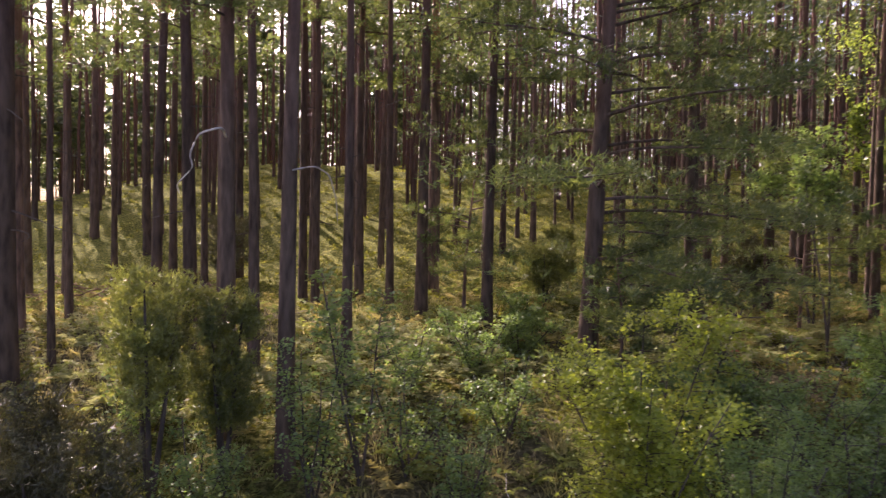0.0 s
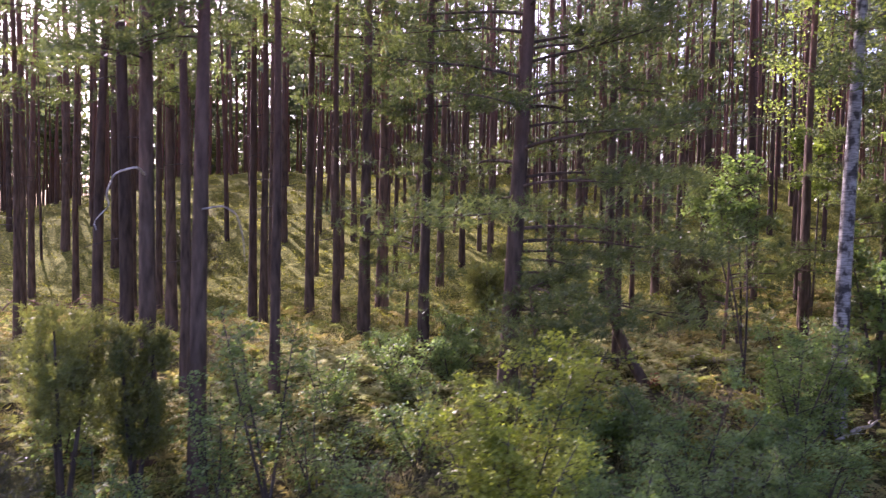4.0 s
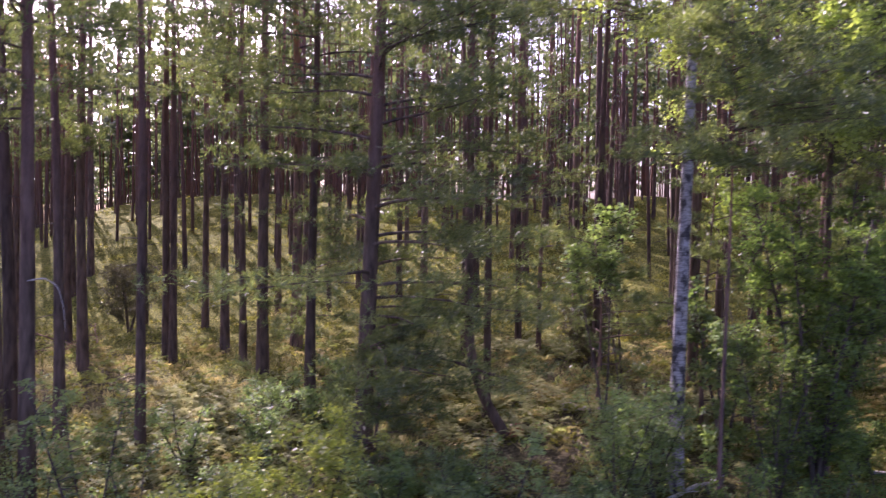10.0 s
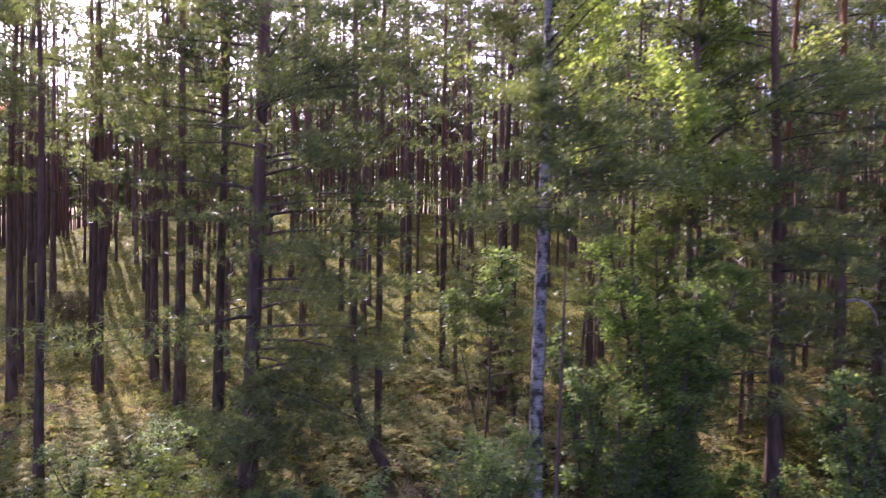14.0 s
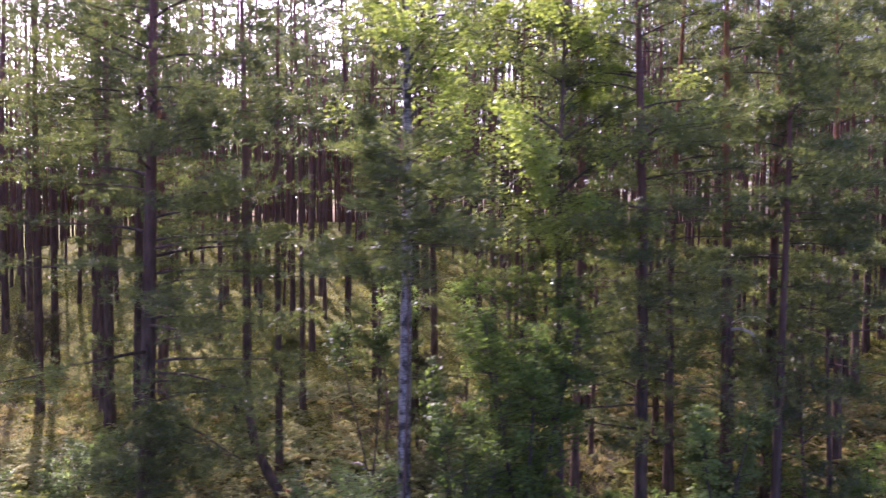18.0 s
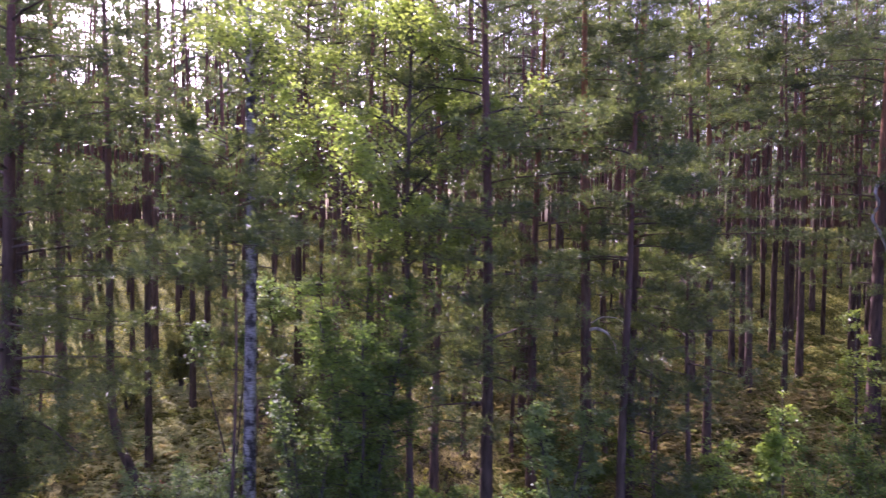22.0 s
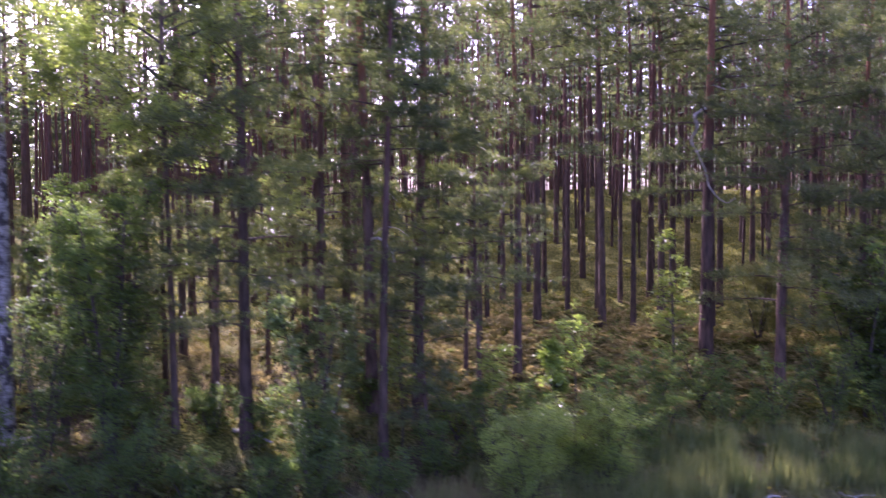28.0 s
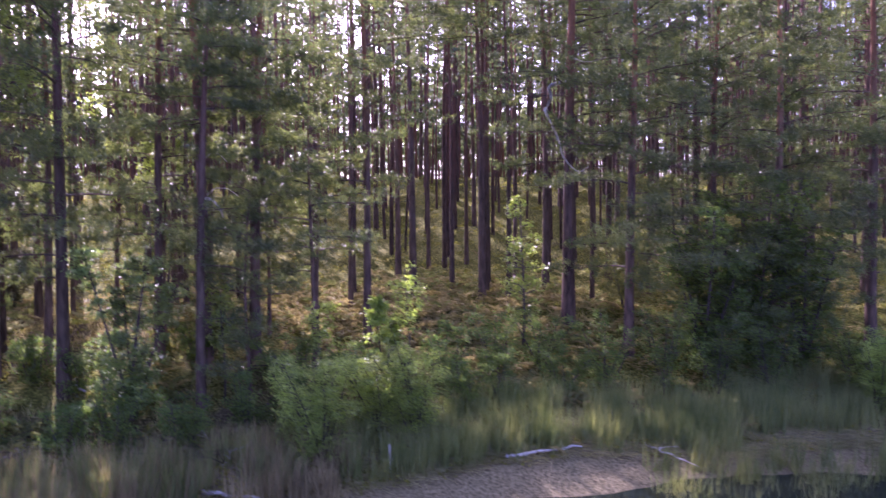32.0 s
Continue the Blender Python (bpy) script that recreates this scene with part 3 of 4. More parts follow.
far_wood("slope_pine_wood", "thin dark pine trunks crowded on the ridge slope", 370, on_slope, (0.055, 0.115), 6, 105, (0.25, 0.5), 1.0)
far_wood("deep_pine_wood", "deep hazy stand of pines beyond the hollow", 170, lambda g: (g.uniform(-100, -2), g.uniform(60, 110)), (0.07, 0.13), 9, 420, (0.4, 0.8), 0)
far_wood("far_pine_wood", "distant stand of bare pine trunks behind the ridge", 1350, lambda g: (-90 + 210 * g.random() ** 0.74, 54 + 80 * g.random() ** 1.2), (0.07, 0.15), 5, 190, (0.4, 0.8), 0)

# pines at the edge
edge_pine(2.7, 14.0, 17.0, 0.20, 1.9, 4.3, "thick edge pine with low layered boughs and dead twigs", 101, 66, 0.72, 44, lean=(0.025, 0), bark=PINE_BARK, toward=-0.25)
edge_pine(3.05, 12.9, 3.0, 0.05, 0.3, 1.5, "young low pine at the foot of a thick one", 119, 22, 0.3, 34, bark=PINE_BARK)
edge_pine(13.9, 14.2, 17.0, 0.155, 2.6, 2.9, "stout dark edge pine with boughs nearly to the ground", 102, 48, bark=PINE_BARK)
broken = edge_pine(16.35, 16.5, 15.5, 0.17, 6.6, 2.8, "orange-barked edge pine with a broken pale limb", 103, 24, 0.7, toward=1.3)
edge_pine(16.95, 14.9, 14.0, 0.12, 6.8, 2.0, "slim edge pine with a clear grey foot", 159, 30, bark=PINE_BARK)
edge_pine(17.5, 17.0, 16.0, 0.16, 2.4, 2.8, "bushy edge pine with layered green boughs", 104, 40)
edge_pine(15.0, 16.6, 15.0, 0.13, 2.8, 2.4, "slender edge pine with layered green boughs", 105, 35)
edge_pine(12.6, 15.5, 13.0, 0.11, 3.0, 2.2, "slim young pine beside the birch", 106, 29)
snag = edge_pine(26.2, 22.3, 17.5, 0.22, 4.6, 3.2, "stout edge pine with a twisted dead limb", 107, 44, toward=0.7)
edge_pine(27.9, 20.6, 15.0, 0.16, 2.2, 3.0, "dense edge pine with dark low boughs", 108, 40)
edge_pine(30.6, 21.3, 13.0, 0.15, 0.9, 3.0, "dense dark pine with boughs down to the reeds", 109, 45)
edge_pine(32.4, 21.4, 14.0, 0.16, 1.0, 3.0, "dense dark pine with boughs down to the reeds", 110, 45)
edge_pine(35.5, 22.0, 15.0, 0.17, 2.0, 3.0, "edge pine with low boughs above the bank", 111, 37)
edge_pine(20.1, 19.2, 14.5, 0.13, 4.2, 2.4, "thin edge pine with sparse drooping boughs", 112, 27)
edge_pine(-0.5, 21.0, 16.0, 0.19, 5.5, 3.2, "dark pine standing in the lit hollow", 113, 40)
edge_pine(0.9, 16.9, 16.0, 0.14, 5.6, 2.7, "pine with green boughs halfway down its trunk", 158, 34, 0.4, 36, bark=PINE_BARK)
edge_pine(-5.9, 18.6, 15.5, 0.15, 5.8, 3.0, "pine with high boughs at the wood's edge", 160, 36, 0.6, bark=PINE_BARK)
edge_pine(-9.6, 15.8, 16.0, 0.18, 5.2, 3.2, "pine with high boughs at the wood's edge", 114, 36)
edge_pine(6.9, 20.6, 9.0, 0.08, 1.6, 1.9, "thin young pine in the undergrowth", 115, 20, top_thin=0.5)
edge_pine(9.1, 11.4, 9.4, 0.045, 6.5, 2.0, "slender pine with a dense dark top beside the birch", 118, 26, 0.7, 34)
edge_pine(38.5, 24.0, 15.0, 0.17, 2.0, 3.0, "edge pine with low boughs above the bank", 117, 35)
for x, y, h, low, reach, seed in ((10.0, 15.2, 6.0, 0.8, 1.7, 131), (13.2, 17.6, 8.0, 1.4, 2.2, 133), (14.5, 17.8, 7.0, 1.0, 2.1, 134), (17.2, 18.9, 7.0, 1.2, 2.1, 136), (18.6, 19.0, 8.0, 2.0, 2.2, 137),
                                  (17.9, 15.6, 5.5, 0.7, 1.8, 139), (19.1, 17.2, 8.5, 3.0, 2.1, 143), (0.4, 18.6, 5.0, 1.0, 1.6, 141), (7.9, 16.2, 4.2, 0.8, 1.5, 142)):
    edge_pine(x, y, h, 0.018 + 0.007 * h, low, reach, "young pine with thin layered boughs in the undergrowth", seed, 22, 0.3, 26, top_thin=0.9)
# The pines at x -2.6 and 8.3 are added here to cast shade.
for x, y, h, seed in ((-2.6, 20.6, 15.0, 154), (23.2, 25.0, 16.0, 155), (25.6, 26.5, 16.0, 156), (20.8, 23.6, 15.5, 157), (8.3, 18.7, 13.5, 148), (34.0, 25.2, 15.0, 149), (37.6, 27.0, 16.0, 150), (31.4, 27.0, 15.5, 151), (28.2, 28.0, 16.0, 152), (41.0, 26.0, 15.0, 153)):
    edge_pine(x, y, h, 0.14, 4.2 if x > 27 else 7.5 if x < 0 else 9.5, 2.9, "pine with green boughs halfway down its trunk", seed, 36, 0.3, 32, bark=PINE_BARK)
dead_limb(broken, (0.0, -0.05, 4.35), ((0.2, -0.2, 0.08), (0.22, -0.1, -0.08), (0.2, 0, -0.26), (0.06, 0, -0.28)), 0.05, "broken pale limb hanging down")
dead_limb(broken, (0.05, 0, 5.5), ((0.22, -0.15, 0.12), (0.25, 0, -0.06), (0.18, 0, -0.2)), 0.02, "short pale dead limb")
dead_limb(broken, (0.05, 0, 4.5), ((0.3, -0.1, 0.2), (0.35, 0, -0.02), (0.3, 0, -0.22)), 0.016, "thin pale dead twig")
dead_limb(snag, (-0.1, -0.1, 8.0), ((-0.65, -1.1, -0.4), (0.15, 0, -0.36), (-0.24, 0, -0.40), (0.22, -0.05, -0.40), (0.24, 0, -0.55), (0.09, 0, -0.45), (0.27, 0, -0.36), (0.27, 0, -0.18), (0.27, 0, 0.18)), 0.055, "twisted pale dead limb")
dead_limb(snag, (0.1, -0.2, 8.7), ((0.35, -0.4, -0.25), (0.4, 0, 0.05), (0.3, 0, 0.1)), 0.03, "short pale dead limb")
dead_limb(snag, (0.1, -0.2, 7.9), ((0.3, -0.4, -0.15), (0.35, 0, 0.12), (0.35, 0, -0.05)), 0.022, "thin pale dead limb")


# ---- broad-leaved trees and shrubs ----
def leafy(name, label, category, group, x, y, height, spread, stems, leaves, size, green, bark, low=0.2, foot=0.03, seed=0, droop=0.0, lean=0.0):
    """Several stems that fan out from one root, each with its twigs and its own leaves."""
    rng = np.random.default_rng(seed + abs(int(x * 97) + int(y * 13)) + 1)
    plant = thing(name, label, category, group, (x, y, ground_z(x, y)))
    for i in range(stems):
        az = 6.28 * (i + rng.random() * 0.7) / stems
        h = height * rng.uniform(0.72, 1.0) if stems > 1 else height
        out = spread * (rng.uniform(0.35, 0.85) if stems > 1 else 0.06)
        s = np.linspace(0, 1, 8)
        line = np.stack([np.cos(az) * out * s**1.3 + 0.04 * np.sin(5 * s + i) + lean * s, np.sin(az) * out * s**1.3 + 0.04 * np.cos(4 * s + i), h * s - 0.15], 1)
        wood, leaf, spray = Heap(), Heap(), Heap()
        wood.tube(line, foot * np.linspace(1.0, 0.25, 8), 6)
        twigs = max(6, int(10 * h))
        share = max(20, int(1.05 * leaves) // stems // twigs)
        reach = spread * (0.55 if stems > 1 else 1.0)
        for _ in range(twigs):
            t = low + (1 - low) * rng.random() ** 0.85
            k = t * 7
            j = min(int(k), 6)
            root = line[j] + (line[j + 1] - line[j]) * (k - j)
            a = rng.uniform(0, 6.28)
            ln = reach * rng.uniform(0.4, 1.0) * (1.0 - 0.55 * t) * (1.0 if stems > 1 else min(1.0, 0.5 + 2 * (t - low)))
            tw = limb_line(rng, root, a, ln, rng.uniform(0.1, 0.7), 0.25 + droop, 5)
            spray.tube(tw, np.linspace(foot * 0.3, 0.003, 5), 4, False)
            tips = (1.2 + 2.8 * rng.random(5) ** 0.7)[rng.integers(0, 5, share)]
            f = np.clip(tips + rng.normal(size=share) * 0.12, 0, 4)
            b = np.minimum(f.astype(int), 3)
            at = tw[b] + (tw[b + 1] - tw[b]) * (f - b)[:, None] + rng.normal(size=(share, 3)) * (0.06 + 0.05 * ln) * (1, 1, 0.7)
            leaf.leaves(at, size * rng.uniform(0.6, 1.3, share), rng, 0.6)
        st = part("stem", wood.mesh("stem", bark, True), plant)
        part("leaves", leaf.mesh("leaves", green), st, "mass of small leaves")
        tagged(part("branchwork", spray.mesh("branchwork", bark), st), kind="stuff")
    return plant


def shrub(x, y, h, spread, green=None, label="", n=3400, stems=5, size=0.058):
    return leafy("shrub", label or "grey-green leafy shrub on the lake bank", "shrub", "shrubs along the bank", x, y, h, spread, stems, n, size, green or SHRUB_LEAF, TWIG_BARK, 0.15, 0.022)


# yellow-green bush that catches the sun
shrub(2.35, 8.6, 3.7, 1.5, LIME_LEAF, "yellow-green sunlit bush on the lake bank", 20000, 10, 0.058)
for x, y, h, w in ((3.6, 8.2, 2.7, 1.1), (5.1, 9.0, 2.7, 1.2), (6.7, 9.9, 2.5, 1.2)):
    shrub(x, y, h, w, None, "glossy green leafy shrub beside the sunlit bush", 9000, 7, 0.042)
for x, y, h, w in ((4.0, 9.6, 1.7, 1.0), (5.3, 10.7, 2.5, 1.3), (6.7, 11.0, 1.6, 1.1), (0.3, 10.0, 1.7, 1.0), (-0.6, 11.0, 1.8, 1.0), (1.0, 11.8, 1.6, 1.0),
                   (-1.9, 10.2, 2.7, 0.9), (-3.3, 9.7, 1.7, 0.9), (3.6, 11.4, 1.6, 1.0), (4.6, 12.0, 1.3, 0.9), (7.6, 12.0, 2.6, 1.3), (-4.9, 11.6, 1.5, 0.9),
                   (-8.0, 10.5, 1.7, 1.1), (0.6, 14.2, 1.3, 1.0), (-0.7, 13.2, 1.4, 1.0), (1.6, 15.3, 1.2, 0.9), (1.9, 16.9, 1.2, 0.9), (0.2, 15.9, 1.0, 0.9), (8.3, 12.5, 2.5, 1.2), (-10.0, 11.0, 1.9, 1.2)):
    shrub(x, y, h, w, n=2000 if x < 1.2 else 4500)
for x, y, h, w in ((10.4, 12.2, 4.4, 1.1), (12.3, 12.1, 2.2, 1.2), (12.1, 11.2, 1.7, 1.1), (13.5, 12.2, 1.4, 1.0), (10.7, 11.0, 2.0, 1.1), (9.5, 11.3, 1.9, 1.0),
                   (14.9, 12.7, 1.3, 1.0), (15.9, 12.9, 1.9, 1.0), (17.3, 13.2, 1.7, 1.0), (14.2, 14.3, 1.4, 1.0), (13.0, 14.4, 1.3, 0.9), (15.4, 14.0, 1.9, 1.0),
                   (18.3, 14.5, 1.7, 1.0), (19.4, 15.4, 2.1, 1.2), (20.6, 16.6, 1.8, 1.1), (18.6, 16.2, 1.9, 1.1), (22.6, 17.8, 1.7, 1.1), (23.9, 18.6, 2.1, 1.3), (25.2, 19.2, 2.0, 1.2), (16.3, 16.4, 1.4, 0.9), (11.4, 14.0, 1.6, 1.0), (8.0, 13.2, 1.3, 0.9)):
    shrub(x, y, h, w, RICH_LEAF, "dense green leafy shrub among the edge trees")
for x, y, h, w in ((27.0, 18.6, 2.0, 1.1), (28.6, 18.7, 2.4, 1.2), (30.1, 18.9, 2.2, 1.2), (31.6, 19.2, 2.0, 1.2), (33.9, 19.6, 1.9, 1.1), (36.0, 20.0, 1.8, 1.2),
                   (24.0, 17.6, 1.3, 0.8), (23.2, 16.6, 1.2, 0.9), (25.8, 18.2, 1.3, 0.9), (39.0, 20.8, 2.2, 1.3)):
    shrub(x, y, h * 1.25, w * 1.15, RICH_LEAF, "dark leafy shrub above the reeds")
for x, y, h, w in ((20.3, 13.5, 2.8, 1.5), (34.2, 18.8, 2.4, 1.2)):
    shrub(x, y, h, w, WILLOW_LEAF, "fresh light green willow bush by the reeds", 14000, 9, 0.05)
for x, y, h, w in ((22.1, 15.0, 2.8, 1.5), (21.3, 15.0, 2.4, 1.2)):
    shrub(x, y, h, w, FRESH_LEAF, "green willow bush by the reeds", 9000, 8, 0.052)


def birch(x, y, height, radius, low, spread, leaves, label, lean=0.0, bark=None):
    """White trunk with hanging leafy twigs."""
    rng = np.random.default_rng(int(x * 31))
    tree = thing("birch_tree", label, "tree", "birches at the edge", (x, y, ground_z(x, y)))
    pts, rad = stem(rng, height, radius, 0.18, (lean, 0.0), 18)
    h = Heap()
    h.tube(pts, rad, 12)
    part("trunk", h.mesh("trunk", bark or BIRCH_BARK, True), tree, "" if bark else "white bark with black scars")
    n = 34
    for i in range(n):
        s = (i + rng.random()) / n
        z = low + (height * 0.97 - low) * s
        ln = spread * (1.0 - 0.6 * s) * rng.uniform(0.55, 1.15) * min(1.0, 0.55 + 2 * s)
        az = rng.uniform(0, 6.28)
        line = limb_line(rng, on_line(pts, z), az, ln, 0.75, 0.35)
        wood, leaf, spray = Heap(), Heap(), Heap()
        wood.tube(line, np.linspace(0.014 + 0.006 * ln, 0.004, len(line)), 5, False)
        for _ in range(9):
            k = rng.integers(2, 7)
            tw = limb_line(rng, line[k], az + rng.normal() * 1.0, rng.uniform(0.3, 0.8), 0.0, 0.6, 5)
            spray.tube(tw, np.linspace(0.006, 0.002, 5), 3, False)
            m = leaves // n // 9
            f = rng.random(m) * 4
            b = np.minimum(f.astype(int), 3)
            at = tw[b] + (tw[b + 1] - tw[b]) * (f - b)[:, None] + rng.normal(size=(m, 3)) * 0.11
            leaf.leaves(at, 0.085 * rng.uniform(0.7, 1.3, m), rng, 0.7)
        limb = part("limb", wood.mesh("limb", TWIG_BARK), tree)
        part("leaves", leaf.mesh("leaves", BIRCH_LEAF), limb, "small yellow-green leaves")
        tagged(part("branchwork", spray.mesh("branchwork", TWIG_BARK), limb), kind="stuff")
    return tree


birch(8.87, 13.1, 17.0, 0.155, 7.2, 2.7, 15000, "tall white birch with dark scars and hanging twigs", 0.0)
second = birch(12.2, 14.2, 15.0, 0.09, 6.0, 3.2, 26000, "slim grey birch with a broad yellow-green crown", -0.01, LIMB_BARK)
dead_limb(second, (-0.1, -0.1, 8.4), ((-0.35, -0.2, -0.1), (-0.45, 0, -0.3), (-0.4, 0, -0.35)), 0.03, "broken bleached branch")
birch(11.0, 18.9, 14.0, 0.075, 5.5, 1.6, 5000, "thin young birch behind the undergrowth", 0.0, LIMB_BARK)

# rowans and saplings
leafy("rowan_tree", "tall dense rowan with dark green leaves", "tree", "rowans", 11.4, 12.9, 6.9, 2.1, 6, 31000, 0.066, RICH_LEAF, TWIG_BARK, 0.12, 0.05)
leafy("rowan_tree", "bushy rowan beside the birch trunk", "tree", "rowans", 9.9, 13.6, 4.2, 1.1, 3, 4500, 0.09, SHRUB_LEAF, TWIG_BARK, 0.15, 0.04)
leafy("rowan_tree", "young rowan with sunlit yellow-green top", "tree", "rowans", 7.8, 14.8, 5.6, 1.3, 2, 1500, 0.085, SHRUB_LEAF, TWIG_BARK, 0.78, 0.03)
for x, y, h, w, n in ((24.7, 20.3, 4.6, 1.1, 2400), (21.6, 17.6, 3.3, 1.1, 900), (17.3, 15.4, 2.9, 0.9, 900), (19.5, 16.2, 2.6, 1.0, 800)):
    leafy("sapling", "thin pale sapling with fresh green leaves", "tree", "saplings", x, y, h, w, 1, n, 0.09, FRESH_LEAF, TWIG_BARK, 0.5 if x < 24 else 0.12, 0.03 if x < 24 else 0.05)
leafy("rowan_tree", "dense rich green rowan beside a grey trunk", "tree", "rowans", 15.6, 14.2, 4.4, 1.5, 4, 8000, 0.085, SHRUB_LEAF, TWIG_BARK, 0.12, 0.04)
for x, y, h, w, n in ((31.6, 20.4, 6.8, 2.3, 11000), (30.0, 19.9, 5.2, 2.0, 8000), (32.9, 20.3, 4.6, 1.9, 6000)):
    leafy("alder_tree", "broad dense dark green alder above the reeds", "tree", "alders", x, y, h, w, 6, n, 0.11, RICH_LEAF, TWIG_BARK, 0.06, 0.05)
leafy("rowan_tree", "young rowan in dull green leaf on the bank", "tree", "rowans", -1.3, 10.7, 3.6, 1.3, 3, 1800, 0.075, SHRUB_LEAF, TWIG_BARK, 0.25, 0.03)
leafy("oak_sapling", "small sapling with a flat yellow-green top", "tree", "saplings", 21.0, 17.0, 2.7, 1.0, 2, 1900, 0.11, FRESH_LEAF, TWIG_BARK, 0.6, 0.03)
leafy("oak_sapling", "small tree with a flat yellow-green top", "tree", "saplings", 12.6, 21.5, 7.0, 1.6, 2, 3000, 0.11, FRESH_LEAF, TWIG_BARK, 0.65, 0.04)
leafy("oak_sapling", "small tree with a flat yellow-green top", "tree", "saplings", 8.6, 17.0, 5.4, 2.2, 2, 1600, 0.10, SHRUB_LEAF, TWIG_BARK, 0.82, 0.035)


def juniper(x, y, h, w, label, bare=0.25, green_of=None):
    rng = np.random.default_rng(abs(int(x * 57)) + 900)
    bush = thing("juniper", label, "shrub", "junipers", (x, y, ground_z(x, y)))
    for i in range(3):
        az = 2.1 * i + rng.random()
        s = np.linspace(0, 1, 7)
        hh = h * rng.uniform(0.8, 1.0)
        line = np.stack([np.cos(az) * w * 0.35 * s, np.sin(az) * w * 0.35 * s, hh * s - 0.15], 1)
        wood, green = Heap(), Heap()
        wood.tube(line, np.linspace(0.05, 0.012, 7), 6)
        for _ in range(46):
            t = bare + (1 - bare) * rng.random()
            root = on_line(line, hh * t)
            ln = w * 0.7 * rng.uniform(0.3, 1.1) * (1.2 - t) ** 0.6
            tw = limb_line(rng, root, rng.uniform(0, 6.28), ln, 0.9, 0.1, 4)
            needle_tufts(green, rng, tw, ln, 13, 7, 0.10, 0.022, 0.35)
        st = part("stem", wood.mesh("stem", TWIG_BARK, True), bush)
        part("needles", green.mesh("needles", green_of or JUNIPER), st, "dense dull green needles")
    return bush


juniper(-4.25, 10.3, 3.7, 1.15, "tall dark juniper with bare twin stems", 0.36)
juniper(-3.3, 10.6, 3.4, 0.8, "slim brownish green juniper", 0.22)
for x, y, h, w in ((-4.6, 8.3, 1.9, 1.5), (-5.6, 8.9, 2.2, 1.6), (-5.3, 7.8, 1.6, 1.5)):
    juniper(x, y, h, w, "low spreading brown-green juniper on the bank, darkened as in shade", 0.03, SHADED_JUNIPER)
juniper(3.3, 21.8, 2.2, 0.9, "small dark juniper in the mossy wood", 0.05)
juniper(2.6, 19.6, 1.7, 1.1, "small dark juniper in the mossy wood", 0.05)
juniper(8.3, 19.6, 1.8, 1.1, "round juniper among the pines, coloured as in shade", 0.05, SHADED_JUNIPER)
juniper(-7.6, 24.6, 2.4, 1.6, "juniper in the hollow with shade put into its colour", 0.05, SHADED_JUNIPER)
juniper(28.2, 23.4, 2.6, 1.6, "dark juniper under the edge pines", 0.05)
juniper(30.8, 22.2, 2.4, 1.6, "dark juniper under the edge pines", 0.05)


def bare_brush(x, y, h, w, label):
    """A tangle of leafless grey twigs."""
    rng = np.random.default_rng(abs(int(x * 71)) + 40)
    bush = thing("bare_brush", label, "shrub", "leafless brush", (x, y, ground_z(x, y)))
    for i in range(9):
        hp = Heap()
        az = rng.uniform(0, 6.28)
        line = limb_line(rng, np.array((0, 0, -0.1)), az, w * rng.uniform(0.5, 1.1), h / w * rng.uniform(0.5, 1.1), 0.3, 6)
        hp.tube(line, np.linspace(0.014, 0.003, 6), 4, False)
        for _ in range(5):
            k = rng.integers(1, 5)
            hp.tube(limb_line(rng, line[k], az + rng.normal() * 0.8, w * 0.5, rng.uniform(-0.1, 0.7), 0.2, 4), np.linspace(0.007, 0.002, 4), 3, False)
        part("twig", hp.mesh("twig", GREY_WOOD if i % 3 == 0 else TWIG_BARK), bush)
    return bush


shrub(5.85, 14.75, 0.4, 0.3, RUST_LEAF, "small red-leaved bilberry bush at the bent pine's foot", 300, 3)
for x, y, h, w in ((7.8, 13.5, 0.9, 1.1), (-6.6, 9.4, 1.3, 1.3), (-5.2, 8.9, 1.1, 1.2), (1.2, 9.2, 1.1, 1.0), (8.6, 10.8, 0.9, 1.0), (18.3, 13.3, 1.0, 1.0), (16.4, 12.6, 1.0, 1.0), (13.9, 11.6, 0.9, 1.0)):
    bare_brush(x, y, h, w, "tangle of bare grey twigs on the bank")

# the leaning pair beside the lit hollow
for dx, dy, bend, d in ((5.3, 15.7, 0.0, 0.20), (5.8, 14.7, -0.95, 0.23)):
    rng = np.random.default_rng(int(dx * 100))
    pts, rad = stem(rng, 17.0, d / 2, 0.08, (0, 0), 44, bend or None)
    h = Heap()
    h.tube(pts, rad, 10)
    tree = thing("pine_tree", "pine with a bent foot in the lit hollow" if bend else "straight dark pine beside a bent one", "tree", "pines of the wood", (dx, dy, ground_z(dx, dy)))
    part("trunk", h.mesh("trunk", PINE_BARK, True), tree)
    green = Heap()
    for i in range(30):
        z = 7.0 + 9.6 * (i + rng.random()) / 30
        ln = rng.uniform(0.7, 2.0)
        needle_tufts(green, rng, limb_line(rng, on_line(pts, z), rng.uniform(0, 6.28), ln, 0.3, 0.3, 5), ln, 22, 5, 0.24, 0.045, 0.24)
    part("crown", green.mesh("crown", WOOD_NEEDLES), tree, "thin crown of green needles")
